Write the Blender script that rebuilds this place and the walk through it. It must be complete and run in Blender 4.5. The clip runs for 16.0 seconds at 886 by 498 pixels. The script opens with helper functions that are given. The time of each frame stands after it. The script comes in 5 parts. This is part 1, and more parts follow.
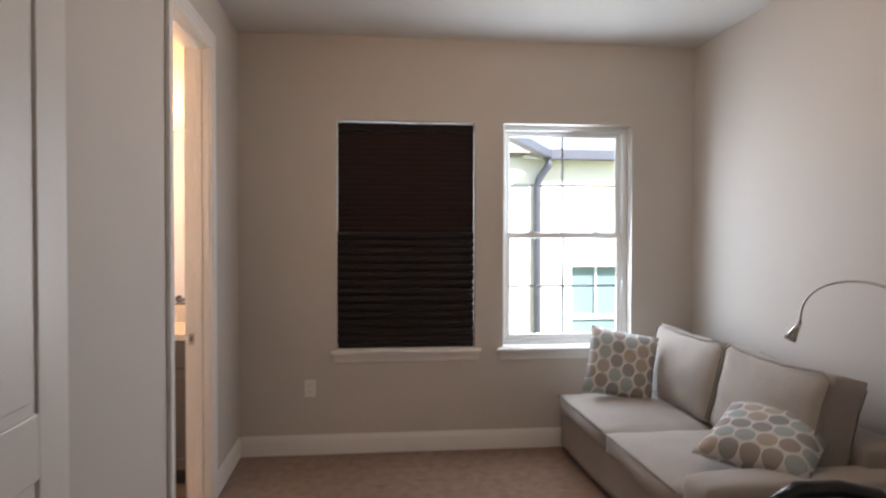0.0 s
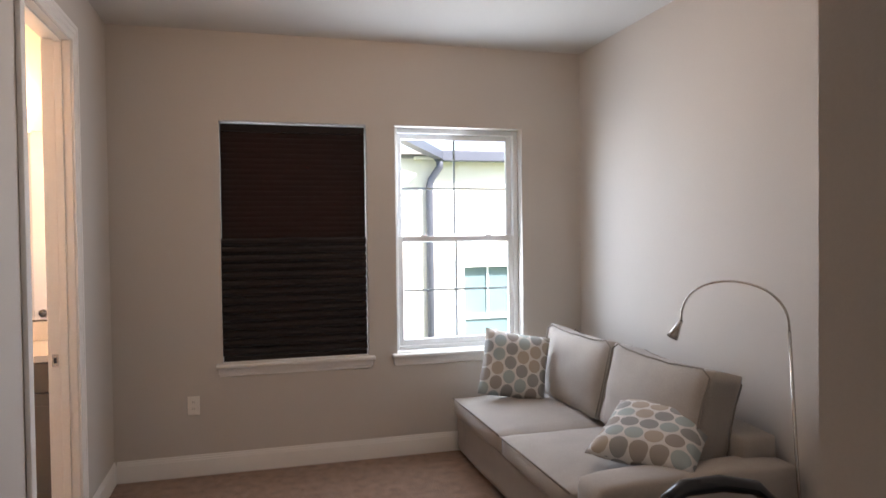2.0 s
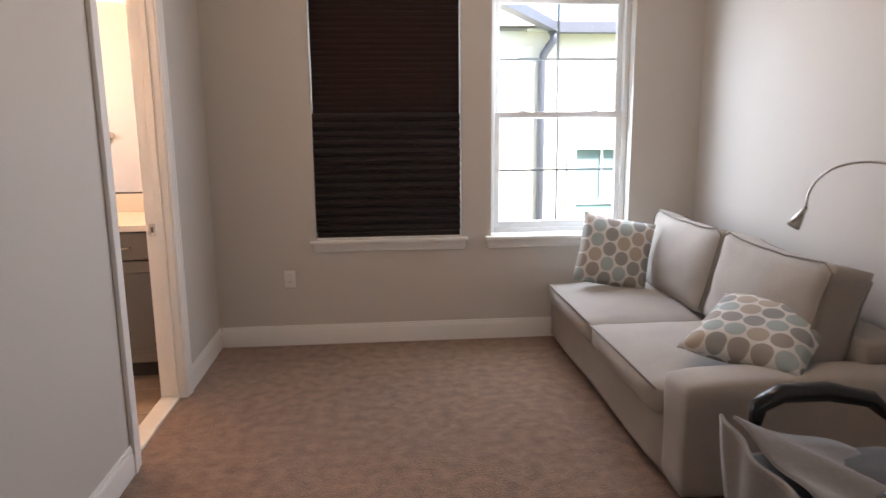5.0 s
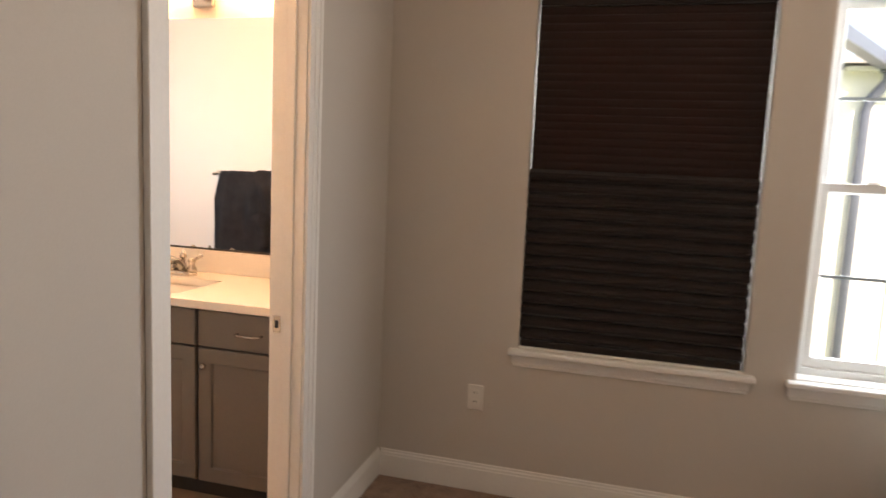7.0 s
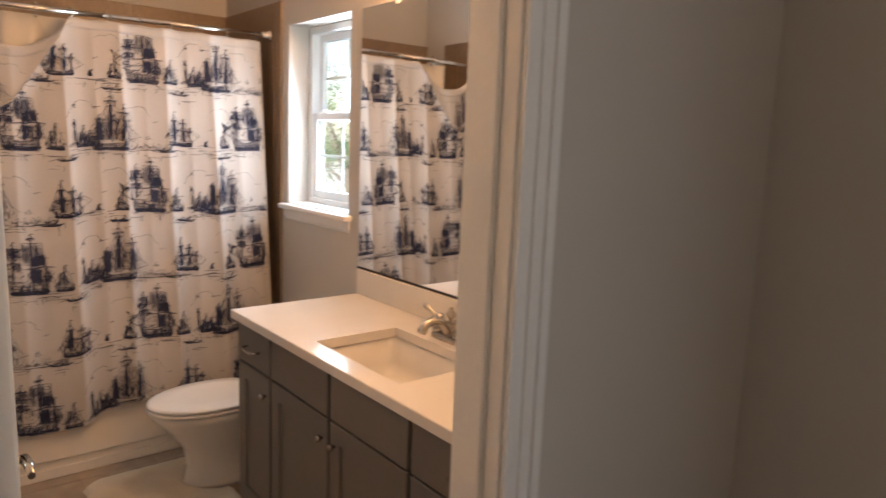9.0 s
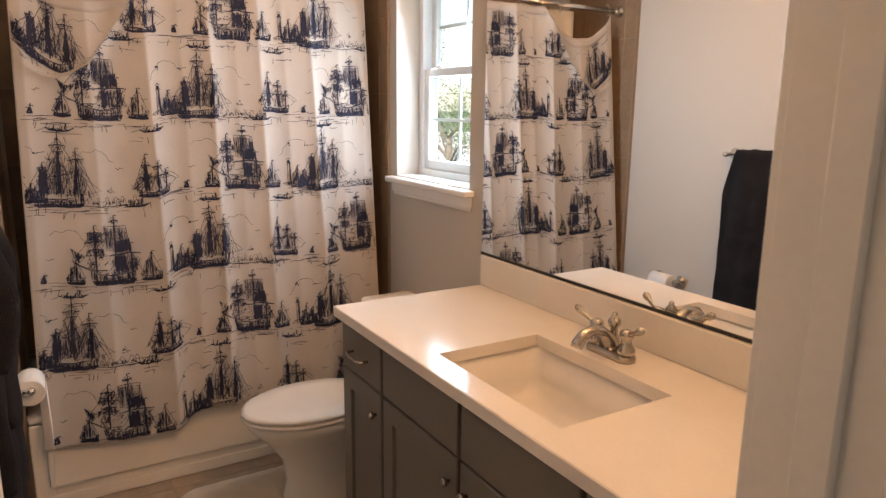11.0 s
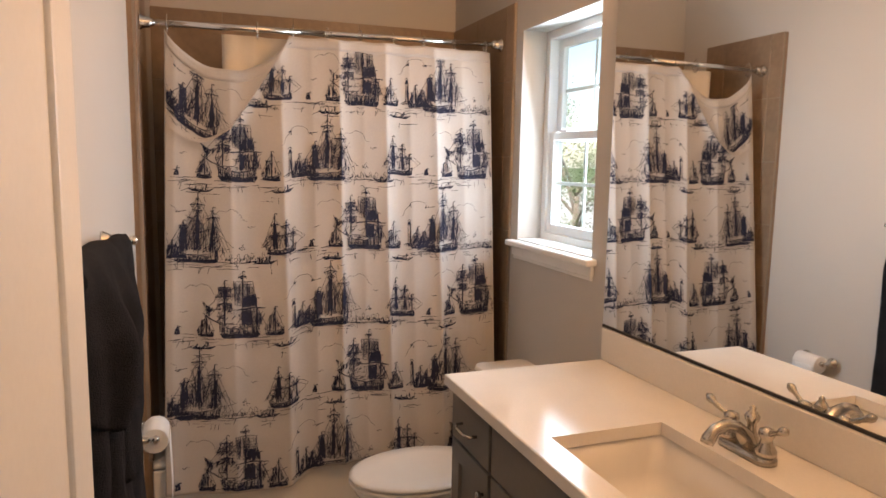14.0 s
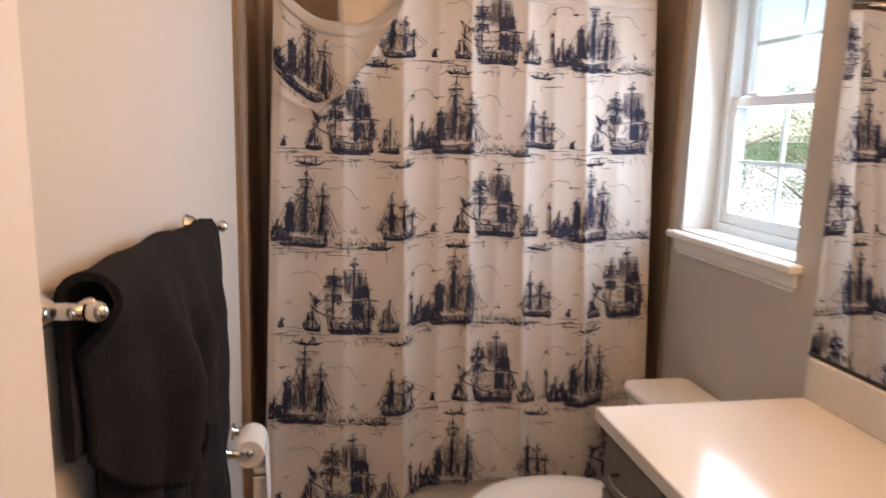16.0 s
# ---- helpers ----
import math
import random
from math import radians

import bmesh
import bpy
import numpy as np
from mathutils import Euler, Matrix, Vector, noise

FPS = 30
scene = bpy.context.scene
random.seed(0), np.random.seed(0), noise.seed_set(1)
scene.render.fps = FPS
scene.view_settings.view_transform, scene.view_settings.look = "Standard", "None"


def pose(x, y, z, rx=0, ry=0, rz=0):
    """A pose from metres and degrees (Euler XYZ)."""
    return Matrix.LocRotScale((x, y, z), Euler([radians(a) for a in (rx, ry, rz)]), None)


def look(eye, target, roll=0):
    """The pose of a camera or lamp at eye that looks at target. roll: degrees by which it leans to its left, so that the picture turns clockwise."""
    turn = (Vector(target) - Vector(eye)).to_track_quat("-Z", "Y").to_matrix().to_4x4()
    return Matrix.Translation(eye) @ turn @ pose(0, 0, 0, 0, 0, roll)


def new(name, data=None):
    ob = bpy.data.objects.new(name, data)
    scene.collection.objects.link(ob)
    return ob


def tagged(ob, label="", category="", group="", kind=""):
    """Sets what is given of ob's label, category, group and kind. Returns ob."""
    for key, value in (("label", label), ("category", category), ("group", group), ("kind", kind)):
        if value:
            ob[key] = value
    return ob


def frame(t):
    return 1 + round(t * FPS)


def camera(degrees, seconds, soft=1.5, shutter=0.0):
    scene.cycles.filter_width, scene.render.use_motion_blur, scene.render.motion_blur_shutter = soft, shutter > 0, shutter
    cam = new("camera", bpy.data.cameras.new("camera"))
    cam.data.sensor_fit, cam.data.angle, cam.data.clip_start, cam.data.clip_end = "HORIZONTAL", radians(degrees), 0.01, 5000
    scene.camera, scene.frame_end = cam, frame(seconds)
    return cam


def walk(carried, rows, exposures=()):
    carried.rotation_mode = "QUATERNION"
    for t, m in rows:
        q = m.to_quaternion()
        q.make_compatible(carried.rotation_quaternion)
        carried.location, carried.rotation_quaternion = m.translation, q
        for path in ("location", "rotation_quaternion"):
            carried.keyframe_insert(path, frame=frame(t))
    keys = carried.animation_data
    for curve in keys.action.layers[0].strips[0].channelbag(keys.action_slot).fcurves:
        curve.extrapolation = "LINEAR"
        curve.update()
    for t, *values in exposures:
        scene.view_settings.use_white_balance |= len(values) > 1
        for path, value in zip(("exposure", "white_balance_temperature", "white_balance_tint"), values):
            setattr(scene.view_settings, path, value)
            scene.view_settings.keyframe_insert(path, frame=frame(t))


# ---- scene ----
cam = camera(66.2, 16.0, 1.5, 0.5)
PATH = [
    (0, (0.203, 0.539, 1.447), (0.425, 2.526, 1.409), 0.1),
    (0.5, (0.197, 0.601, 1.476), (0.568, 2.565, 1.554), 0.4),
    (1, (0.237, 0.592, 1.493), (0.678, 2.541, 1.577), 0.2),
    (1.5, (0.233, 0.608, 1.499), (0.729, 2.545, 1.529), -0.2),
    (2, (0.217, 0.618, 1.484), (0.748, 2.546, 1.441), -0.7),
    (2.5, (0.231, 0.616, 1.493), (0.763, 2.538, 1.344), -0.5),
    (3, (0.237, 0.623, 1.473), (0.772, 2.535, 1.231), 0.1),
    (3.2, (0.227, 0.622, 1.477), (0.768, 2.526, 1.196), 0.3),
    (5.3, (0.439, 0.885, 1.42), (0.56, 2.846, 1.047), -0.2),
    (5.5, (0.407, 1.042, 1.418), (0.505, 3.013, 1.09), 0.1),
    (6, (0.414, 1.373, 1.459), (0.389, 3.356, 1.206), 0.4),
    (6.5, (0.489, 1.764, 1.462), (0.171, 3.724, 1.229), 1.3),
    (7, (0.433, 2.174, 1.488), (-0.087, 4.089, 1.233), 2.6),
    (7.5, (0.636, 2.566, 1.598), (-0.22, 4.349, 1.305), 0.3),
    (8, (0.572, 2.959, 1.625), (-0.69, 4.488, 1.365), 1.8),
    (8.5, (0.376, 3.273, 1.577), (-1.092, 4.601, 1.293), 2.4),
    (8.6, (0.321, 3.328, 1.582), (-1.159, 4.64, 1.287), 2.8),
    (9, (0.13, 3.516, 1.572), (-1.404, 4.76, 1.261), 2.2),
    (9.2, (0.049, 3.587, 1.571), (-1.557, 4.728, 1.226), 1.7),
    (11.3, (-0.419, 3.726, 1.523), (-2.105, 4.725, 1.122), 0.6),
    (11.5, (-0.429, 3.72, 1.528), (-2.117, 4.726, 1.156), 0.7),
    (12, (-0.441, 3.723, 1.554), (-2.156, 4.719, 1.299), 0.8),
    (12.5, (-0.444, 3.72, 1.589), (-2.189, 4.683, 1.421), 0.9),
    (13, (-0.454, 3.718, 1.588), (-2.244, 4.596, 1.434), 0.9),
    (13.5, (-0.459, 3.73, 1.58), (-2.288, 4.517, 1.387), 1.1),
    (14, (-0.451, 3.783, 1.557), (-2.314, 4.465, 1.305), 1.0),
    (14.5, (-0.436, 3.863, 1.555), (-2.328, 4.431, 1.243), 0.0),
    (15, (-0.5, 3.862, 1.556), (-2.397, 4.37, 1.178), 1.1),
    (15.5, (-0.687, 3.868, 1.543), (-2.599, 4.316, 1.165), 1.7),
    (16, (-0.912, 3.853, 1.557), (-2.852, 4.196, 1.213), 1.5),
]
walk(cam, [(t, look(eye, target, roll)) for t, eye, target, roll in PATH], [(0, 1.77, 6450, 21), (0.5, 1.69, 6450, 21), (1.0, 1.73, 6450, 21), (2.0, 1.86, 6400, 22), (3.2, 2.0, 6350, 23), (5.5, 2.12, 6450, 22), (6.0, 1.93, 6500, 22), (6.5, 1.95, 6900, 21), (7.0, 2.0, 7350, 21), (7.5, 2.2, 7400, 21), (8.0, 2.1, 7000, 20), (8.5, 1.68, 6950, 20), (9.0, 1.02, 7000, 20), (11.3, 0.90, 6950, 19), (12.5, 0.74, 7050, 19), (13.0, 0.70, 7100, 19), (13.5, 0.84, 7000, 19), (14.5, 0.88, 6950, 19), (16, 0.95, 6500, 19)])
# ---- light ----
world = bpy.data.worlds.new("sky")
scene.world = world
world.use_nodes = True
wn = world.node_tree
wn.nodes.clear()
sky = wn.nodes.new("ShaderNodeTexSky")
sky.sky_type = "NISHITA"
sky.sun_disc = False
sky.sun_elevation = radians(45)
sky.sun_rotation = radians(145)
bg = wn.nodes.new("ShaderNodeBackground")
bg.inputs["Strength"].default_value = 0.15
wo = wn.nodes.new("ShaderNodeOutputWorld")
wn.links.new(sky.outputs[0], bg.inputs["Color"])
wn.links.new(bg.outputs[0], wo.inputs["Surface"])


def lamp(name, kind, m, energy, color, size=None, size_y=None):
    data = bpy.data.lights.new(name, kind)
    data.energy, data.color = energy, color
    if kind == "SUN":
        data.angle = radians(0.5)
    elif kind == "AREA":
        data.shape, data.size, data.size_y = "RECTANGLE", size, size_y
    else:
        data.shadow_soft_size = size
    ob = new(name, data)
    ob.matrix_world = m
    return ob


sun_from = Vector((math.sin(radians(145)) * math.cos(radians(45)), math.cos(radians(145)) * math.cos(radians(45)), math.sin(radians(45))))
lamp("sun", "SUN", look(sun_from * 40, (0, 0, 0)), 5.0, (1.0, 0.95, 0.88))
lamp("window_daylight", "AREA", look((1.573, 5.27, 1.45), (0.85, 3.0, 1.20)), 11.8, (0.80, 0.92, 1.0), 0.86, 1.42)
lamp("shaded_window_daylight", "AREA", look((0.46, 5.28, 1.45), (0.46, 3.0, 1.45)), 14, (0.80, 0.92, 1.0), 0.86, 1.42)
lamp("bath_window_daylight", "AREA", look((-2.85, 5.345, 1.66), (-1.9, 3.2, 1.2)), 12.2, (0.64, 0.84, 1.0), 0.52, 0.78)

# ---- materials ----
def principled(name):
    m = bpy.data.materials.new(name)
    m.use_nodes = True
    return m, m.node_tree, m.node_tree.nodes["Principled BSDF"]


def node(tree, kind, **inputs):
    n = tree.nodes.new(kind)
    for key, value in inputs.items():
        n.inputs[key.replace("_", " ")].default_value = value
    return n


def surface(name, color, rough=0.6, metal=0.0, vary=0.12, fine=60.0, coarse=3.0, bump=0.1, depth=0.002, spec=0.5, coat=0.0, sheen=0.0):
    """A surface with grain and larger stains, both in colour and in relief."""
    m, t, b = principled(name)
    b.inputs["Roughness"].default_value, b.inputs["Metallic"].default_value = rough, metal
    b.inputs["Specular IOR Level"].default_value = spec
    b.inputs["Coat Weight"].default_value = coat
    b.inputs["Sheen Weight"].default_value = sheen
    at = t.nodes.new("ShaderNodeTexCoord")
    small = node(t, "ShaderNodeTexNoise", Scale=fine, Detail=4.0)
    large = node(t, "ShaderNodeTexNoise", Scale=coarse, Detail=3.0)
    for n in (small, large):
        t.links.new(at.outputs["Object"], n.inputs["Vector"])
    both = node(t, "ShaderNodeMath")
    both.operation = "ADD"
    t.links.new(small.outputs["Fac"], both.inputs[0])
    t.links.new(large.outputs["Fac"], both.inputs[1])
    ramp = t.nodes.new("ShaderNodeMapRange")
    ramp.inputs["From Min"].default_value, ramp.inputs["From Max"].default_value = 0.65, 1.35
    ramp.inputs["To Min"].default_value, ramp.inputs["To Max"].default_value = 1 - vary, 1 + vary
    t.links.new(both.outputs[0], ramp.inputs["Value"])
    scale = t.nodes.new("ShaderNodeVectorMath")
    scale.operation = "SCALE"
    scale.inputs[0].default_value = color
    t.links.new(ramp.outputs[0], scale.inputs["Scale"])
    t.links.new(scale.outputs[0], b.inputs["Base Color"])
    if bump:
        bp = node(t, "ShaderNodeBump", Strength=bump, Distance=depth)
        t.links.new(small.outputs["Fac"], bp.inputs["Height"])
        t.links.new(bp.outputs[0], b.inputs["Normal"])
    return m


def weave(name, color, rough=0.9, threads=900.0, vary=0.1, depth=0.0006):
    """A woven cloth: two crossing waves of thread with uneven tone."""
    m = surface(name, color, rough, 0, vary, 140, 5, 0, 0, 0.2, 0, 0.25)
    t, b = m.node_tree, m.node_tree.nodes["Principled BSDF"]
    at = t.nodes.new("ShaderNodeTexCoord")
    waves = []
    for axis in ("X", "Z"):
        w = node(t, "ShaderNodeTexWave", Scale=threads / 6.283, Distortion=1.5, Detail=1.0)
        w.bands_direction = axis
        t.links.new(at.outputs["Object"], w.inputs["Vector"])
        waves.append(w)
    add = t.nodes.new("ShaderNodeMath")
    t.links.new(waves[0].outputs["Fac"], add.inputs[0])
    t.links.new(waves[1].outputs["Fac"], add.inputs[1])
    bp = node(t, "ShaderNodeBump", Strength=0.35, Distance=depth)
    t.links.new(add.outputs[0], bp.inputs["Height"])
    t.links.new(bp.outputs[0], b.inputs["Normal"])
    return m


def dotted(name, pitch=0.090):
    """Printed cotton: rows of ovals in grey, blue-green and tan on off-white."""
    m, t, b = principled(name)
    b.inputs["Roughness"].default_value = 0.9
    at = t.nodes.new("ShaderNodeTexCoord")
    sep = t.nodes.new("ShaderNodeSeparateXYZ")
    t.links.new(at.outputs["Object"], sep.inputs[0])

    def op(kind, a, c=None):
        n = t.nodes.new("ShaderNodeMath")
        n.operation = kind
        for i, v in enumerate((a, c)):
            if v is None:
                continue
            if isinstance(v, (int, float)):
                n.inputs[i].default_value = v
            else:
                t.links.new(v, n.inputs[i])
        return n.outputs[0]

    u, v = op("DIVIDE", sep.outputs["X"], pitch * 0.86), op("DIVIDE", sep.outputs["Y"], pitch)
    col = op("FLOOR", u)
    v = op("ADD", v, op("MULTIPLY", col, 0.5))
    row = op("FLOOR", v)
    du, dv = op("SUBTRACT", op("FRACT", u), 0.5), op("SUBTRACT", op("FRACT", v), 0.5)
    r = op("SQRT", op("ADD", op("MULTIPLY", op("MULTIPLY", du, du), 0.9), op("MULTIPLY", dv, dv)))
    inside = op("LESS_THAN", r, 0.465)
    cell = t.nodes.new("ShaderNodeCombineXYZ")
    t.links.new(col, cell.inputs[0])
    t.links.new(row, cell.inputs[1])
    pick = t.nodes.new("ShaderNodeTexWhiteNoise")
    pick.noise_dimensions = "3D"
    t.links.new(cell.outputs[0], pick.inputs["Vector"])
    ramp = t.nodes.new("ShaderNodeValToRGB")
    ramp.color_ramp.interpolation = "CONSTANT"
    tones = ((0.0, (0.29, 0.29, 0.275, 1)), (0.3, (0.35, 0.40, 0.39, 1)), (0.55, (0.41, 0.35, 0.285, 1)), (0.8, (0.32, 0.285, 0.25, 1)))
    ramp.color_ramp.elements[0].color = tones[0][1]
    ramp.color_ramp.elements[1].position, ramp.color_ramp.elements[1].color = tones[1]
    for p, c in tones[2:]:
        ramp.color_ramp.elements.new(p).color = c
    t.links.new(pick.outputs["Value"], ramp.inputs["Fac"])
    mix = t.nodes.new("ShaderNodeMix")
    mix.data_type = "RGBA"
    mix.inputs["A"].default_value = (0.63, 0.61, 0.575, 1)
    t.links.new(inside, mix.inputs["Factor"])
    t.links.new(ramp.outputs["Color"], mix.inputs["B"])
    t.links.new(mix.outputs["Result"], b.inputs["Base Color"])
    nz = node(t, "ShaderNodeTexNoise", Scale=500.0)
    t.links.new(at.outputs["Object"], nz.inputs["Vector"])
    bp = node(t, "ShaderNodeBump", Strength=0.25, Distance=0.001)
    t.links.new(nz.outputs["Fac"], bp.inputs["Height"])
    t.links.new(bp.outputs[0], b.inputs["Normal"])
    return m


def glowing(name, color, strength):
    m, t, b = principled(name)
    b.inputs["Base Color"].default_value = (0.9, 0.88, 0.84, 1)
    b.inputs["Emission Color"].default_value = (*color, 1)
    b.inputs["Emission Strength"].default_value = strength
    return m


def clear_glass(name):
    m, t, b = principled(name)
    t.nodes.remove(b)
    out = t.nodes["Material Output"]
    see = t.nodes.new("ShaderNodeBsdfTransparent")
    see.inputs[0].default_value = (0.96, 0.99, 0.98, 1)
    gloss = t.nodes.new("ShaderNodeBsdfGlossy")
    gloss.inputs["Roughness"].default_value = 0.02
    rim = t.nodes.new("ShaderNodeLayerWeight")
    rim.inputs["Blend"].default_value = 0.2
    fres = t.nodes.new("ShaderNodeMath")
    fres.operation = "MULTIPLY"
    fres.inputs[1].default_value = 0.22
    t.links.new(rim.outputs["Facing"], fres.inputs[0])
    mix = t.nodes.new("ShaderNodeMixShader")
    t.links.new(fres.outputs[0], mix.inputs[0])
    t.links.new(see.outputs[0], mix.inputs[1])
    t.links.new(gloss.outputs[0], mix.inputs[2])
    t.links.new(mix.outputs[0], out.inputs["Surface"])
    return m


WALL = surface("wall_paint", (0.56, 0.525, 0.48), 0.75, 0, 0.03, 220, 1.2, 0.25, 0.0012)
CEIL = surface("ceiling_paint", (0.66, 0.65, 0.62), 0.9, 0, 0.03, 160, 1.5, 0.5, 0.002)
TRIM = surface("white_trim_paint", (0.83, 0.82, 0.79), 0.35, 0, 0.03, 90, 2, 0.05, 0.0006)
DOOR = surface("white_door_paint", (0.72, 0.69, 0.64), 0.4, 0, 0.03, 90, 2, 0.08, 0.0006)
VINYL = surface("white_window_vinyl", (0.80, 0.82, 0.82), 0.35, 0, 0.02, 50, 2, 0.02)
MUNTIN = surface("grey_muntin", (0.35, 0.38, 0.42), 0.4, 0, 0.03)
GLASS = clear_glass("window_glass")
SHADE = weave("dark_brown_shade_cloth", (0.0115, 0.0062, 0.0052), 0.6, 1500, 0.15)
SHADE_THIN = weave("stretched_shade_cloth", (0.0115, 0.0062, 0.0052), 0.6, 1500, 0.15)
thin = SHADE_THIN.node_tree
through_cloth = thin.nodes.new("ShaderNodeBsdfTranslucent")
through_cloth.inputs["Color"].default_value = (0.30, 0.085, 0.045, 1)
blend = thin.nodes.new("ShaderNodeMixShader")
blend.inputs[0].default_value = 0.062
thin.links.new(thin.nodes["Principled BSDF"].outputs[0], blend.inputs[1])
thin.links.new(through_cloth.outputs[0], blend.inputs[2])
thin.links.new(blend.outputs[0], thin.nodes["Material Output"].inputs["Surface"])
SOFA_SEAM = surface("darker_sofa_piping", (0.24, 0.21, 0.18), 0.95, 0, 0.1, 200, 8, 0.2)
SOFA = weave("beige_sofa_cloth", (0.375, 0.335, 0.292), 0.92, 1300, 0.10)
DOTS = dotted("dotted_cotton")
NICKEL = surface("brushed_nickel", (0.50, 0.47, 0.43), 0.2, 1.0, 0.08, 200, 10, 0.03, 0.0004)
CHROME = surface("polished_chrome", (0.72, 0.70, 0.67), 0.1, 1.0, 0.03, 90, 5, 0.0)
PLATE = surface("white_plastic_plate", (0.78, 0.76, 0.71), 0.35, 0, 0.02)
# strike hole, socket slots and overflow are dark solids: hole shade as colour
SLOT = surface("dark_slot", (0.03, 0.03, 0.03), 0.6)
CAB = surface("grey_cabinet_paint", (0.150, 0.138, 0.122), 0.42, 0, 0.06, 70, 4, 0.06, 0.0006)
GAP = surface("gap_shade_and_channel", (0.035, 0.030, 0.027), 0.7)
QUARTZ = surface("white_quartz_top", (0.80, 0.76, 0.70), 0.17, 0, 0.03, 120, 8, 0.0, 0.0, 0.4, 0.08)
CERAMIC = surface("white_glazed_ceramic", (0.80, 0.77, 0.72), 0.1, 0, 0.02, 20, 3, 0.0, 0, 0.5, 0.3)
SEAT = surface("white_toilet_seat", (0.82, 0.79, 0.74), 0.18, 0, 0.02, 20, 3, 0.0)
SILVER = surface("mirror_silver", (0.92, 0.93, 0.92), 0.0, 1.0, 0.0, 5, 1, 0.0)
TOWEL = surface("charcoal_terry", (0.020, 0.0193, 0.0212), 1.0, 0, 0.35, 330, 14, 1.0, 0.006, 0.1, 0, 0.02)
PAPER = surface("white_tissue", (0.82, 0.81, 0.79), 0.95, 0, 0.03, 200, 6, 0.15)
RUG = surface("cream_bath_mat_pile", (0.74, 0.66, 0.53), 1.0, 0, 0.16, 260, 9, 1.0, 0.008, 0.1, 0, 0.3)
CARPET = surface("tan_carpet_pile", (0.265, 0.162, 0.106), 1.0, 0, 0.48, 120, 16, 1.0, 0.012, 0.1, 0, 0.3)
TILE = surface("brown_wall_tile", (0.27, 0.185, 0.12), 0.38, 0, 0.16, 30, 4, 0.06, 0.001)
FTILE = surface("beige_floor_tile", (0.32, 0.235, 0.165), 0.4, 0, 0.22, 16, 3, 0.08, 0.001)
GROUT = surface("grout", (0.30, 0.25, 0.20), 0.95, 0, 0.1)
MARBLE = surface("cream_marble_sill", (0.76, 0.72, 0.65), 0.25, 0, 0.06, 14, 4, 0.0)
LINEN = weave("white_curtain_cloth", (0.485, 0.45, 0.415), 0.95, 1400, 0.04, 0.0004)
LINER = surface("off_white_liner", (0.70, 0.64, 0.55), 0.5, 0, 0.03, 40, 4, 0.1)
INK = surface("blue_black_print_ink", (0.018, 0.020, 0.042), 0.9, 0, 0.4, 120, 20, 0.0)
INKWASH = surface("grey_print_wash", (0.17, 0.17, 0.205), 0.9, 0, 0.35, 160, 30, 0.0)
BLACK = surface("black_plastic", (0.012, 0.012, 0.013), 0.22, 0, 0.1)
MESH = weave("dark_chair_mesh", (0.045, 0.042, 0.04), 0.8, 900, 0.2)
GREY = weave("grey_throw_cloth", (0.20, 0.185, 0.175), 0.95, 800, 0.14)
BULB = glowing("lit_frosted_glass", (1.0, 0.62, 0.30), 4.8)
DOME = glowing("lit_dome_glass", (1.0, 0.80, 0.58), 2.0)
BRONZE = surface("dark_bronze", (0.10, 0.065, 0.045), 0.4, 0.9, 0.1)
STUCCO = surface("cream_stucco", (0.80, 0.76, 0.64), 0.9, 0, 0.08, 60, 1.2, 0.8, 0.006)
STUCCO_WHITE = surface("white_stucco_band", (0.80, 0.79, 0.75), 0.9, 0, 0.05, 60, 1.2, 0.6, 0.005)
GUTTER = surface("grey_gutter_metal", (0.10, 0.105, 0.13), 0.5, 0.2, 0.08)
ROOF = surface("pale_roof_tile", (0.36, 0.32, 0.29), 0.85, 0, 0.25, 12, 2, 0.5, 0.01)
PANE = surface("far_window_pane", (0.17, 0.24, 0.25), 0.06, 0, 0.1, 3, 1, 0.0)
PALE_GROUND = surface("pale_ground", (0.45, 0.44, 0.41), 0.9, 0, 0.12, 8, 0.3, 0.3, 0.004)
GRASS = surface("lawn", (0.07, 0.11, 0.035), 1.0, 0, 0.35, 30, 0.4, 1.0, 0.02)
BARK = surface("bark", (0.22, 0.18, 0.14), 0.95, 0, 0.3, 30, 4, 1.0, 0.02)
LEAF = surface("leaves", (0.12, 0.17, 0.075), 0.6, 0, 0.4, 9, 1.0, 0.0)


# ---- building blocks ----
def box(bm, x0, x1, y0, y1, z0, z1, bevel=0.0, segments=1):
    """A box; with bevel its edges are rounded."""
    made = bmesh.ops.create_cube(bm, size=1.0)["verts"]
    for v in made:
        v.co = Vector((x0 + (v.co.x + 0.5) * (x1 - x0), y0 + (v.co.y + 0.5) * (y1 - y0), z0 + (v.co.z + 0.5) * (z1 - z0)))
    if bevel:
        edges = list({e for v in made for e in v.link_edges})
        bmesh.ops.bevel(bm, geom=edges, offset=bevel, segments=segments, affect="EDGES", profile=0.6)
    return bm


def boxes(*rows):
    bm = bmesh.new()
    for r in rows:
        box(bm, *r)
    return bm


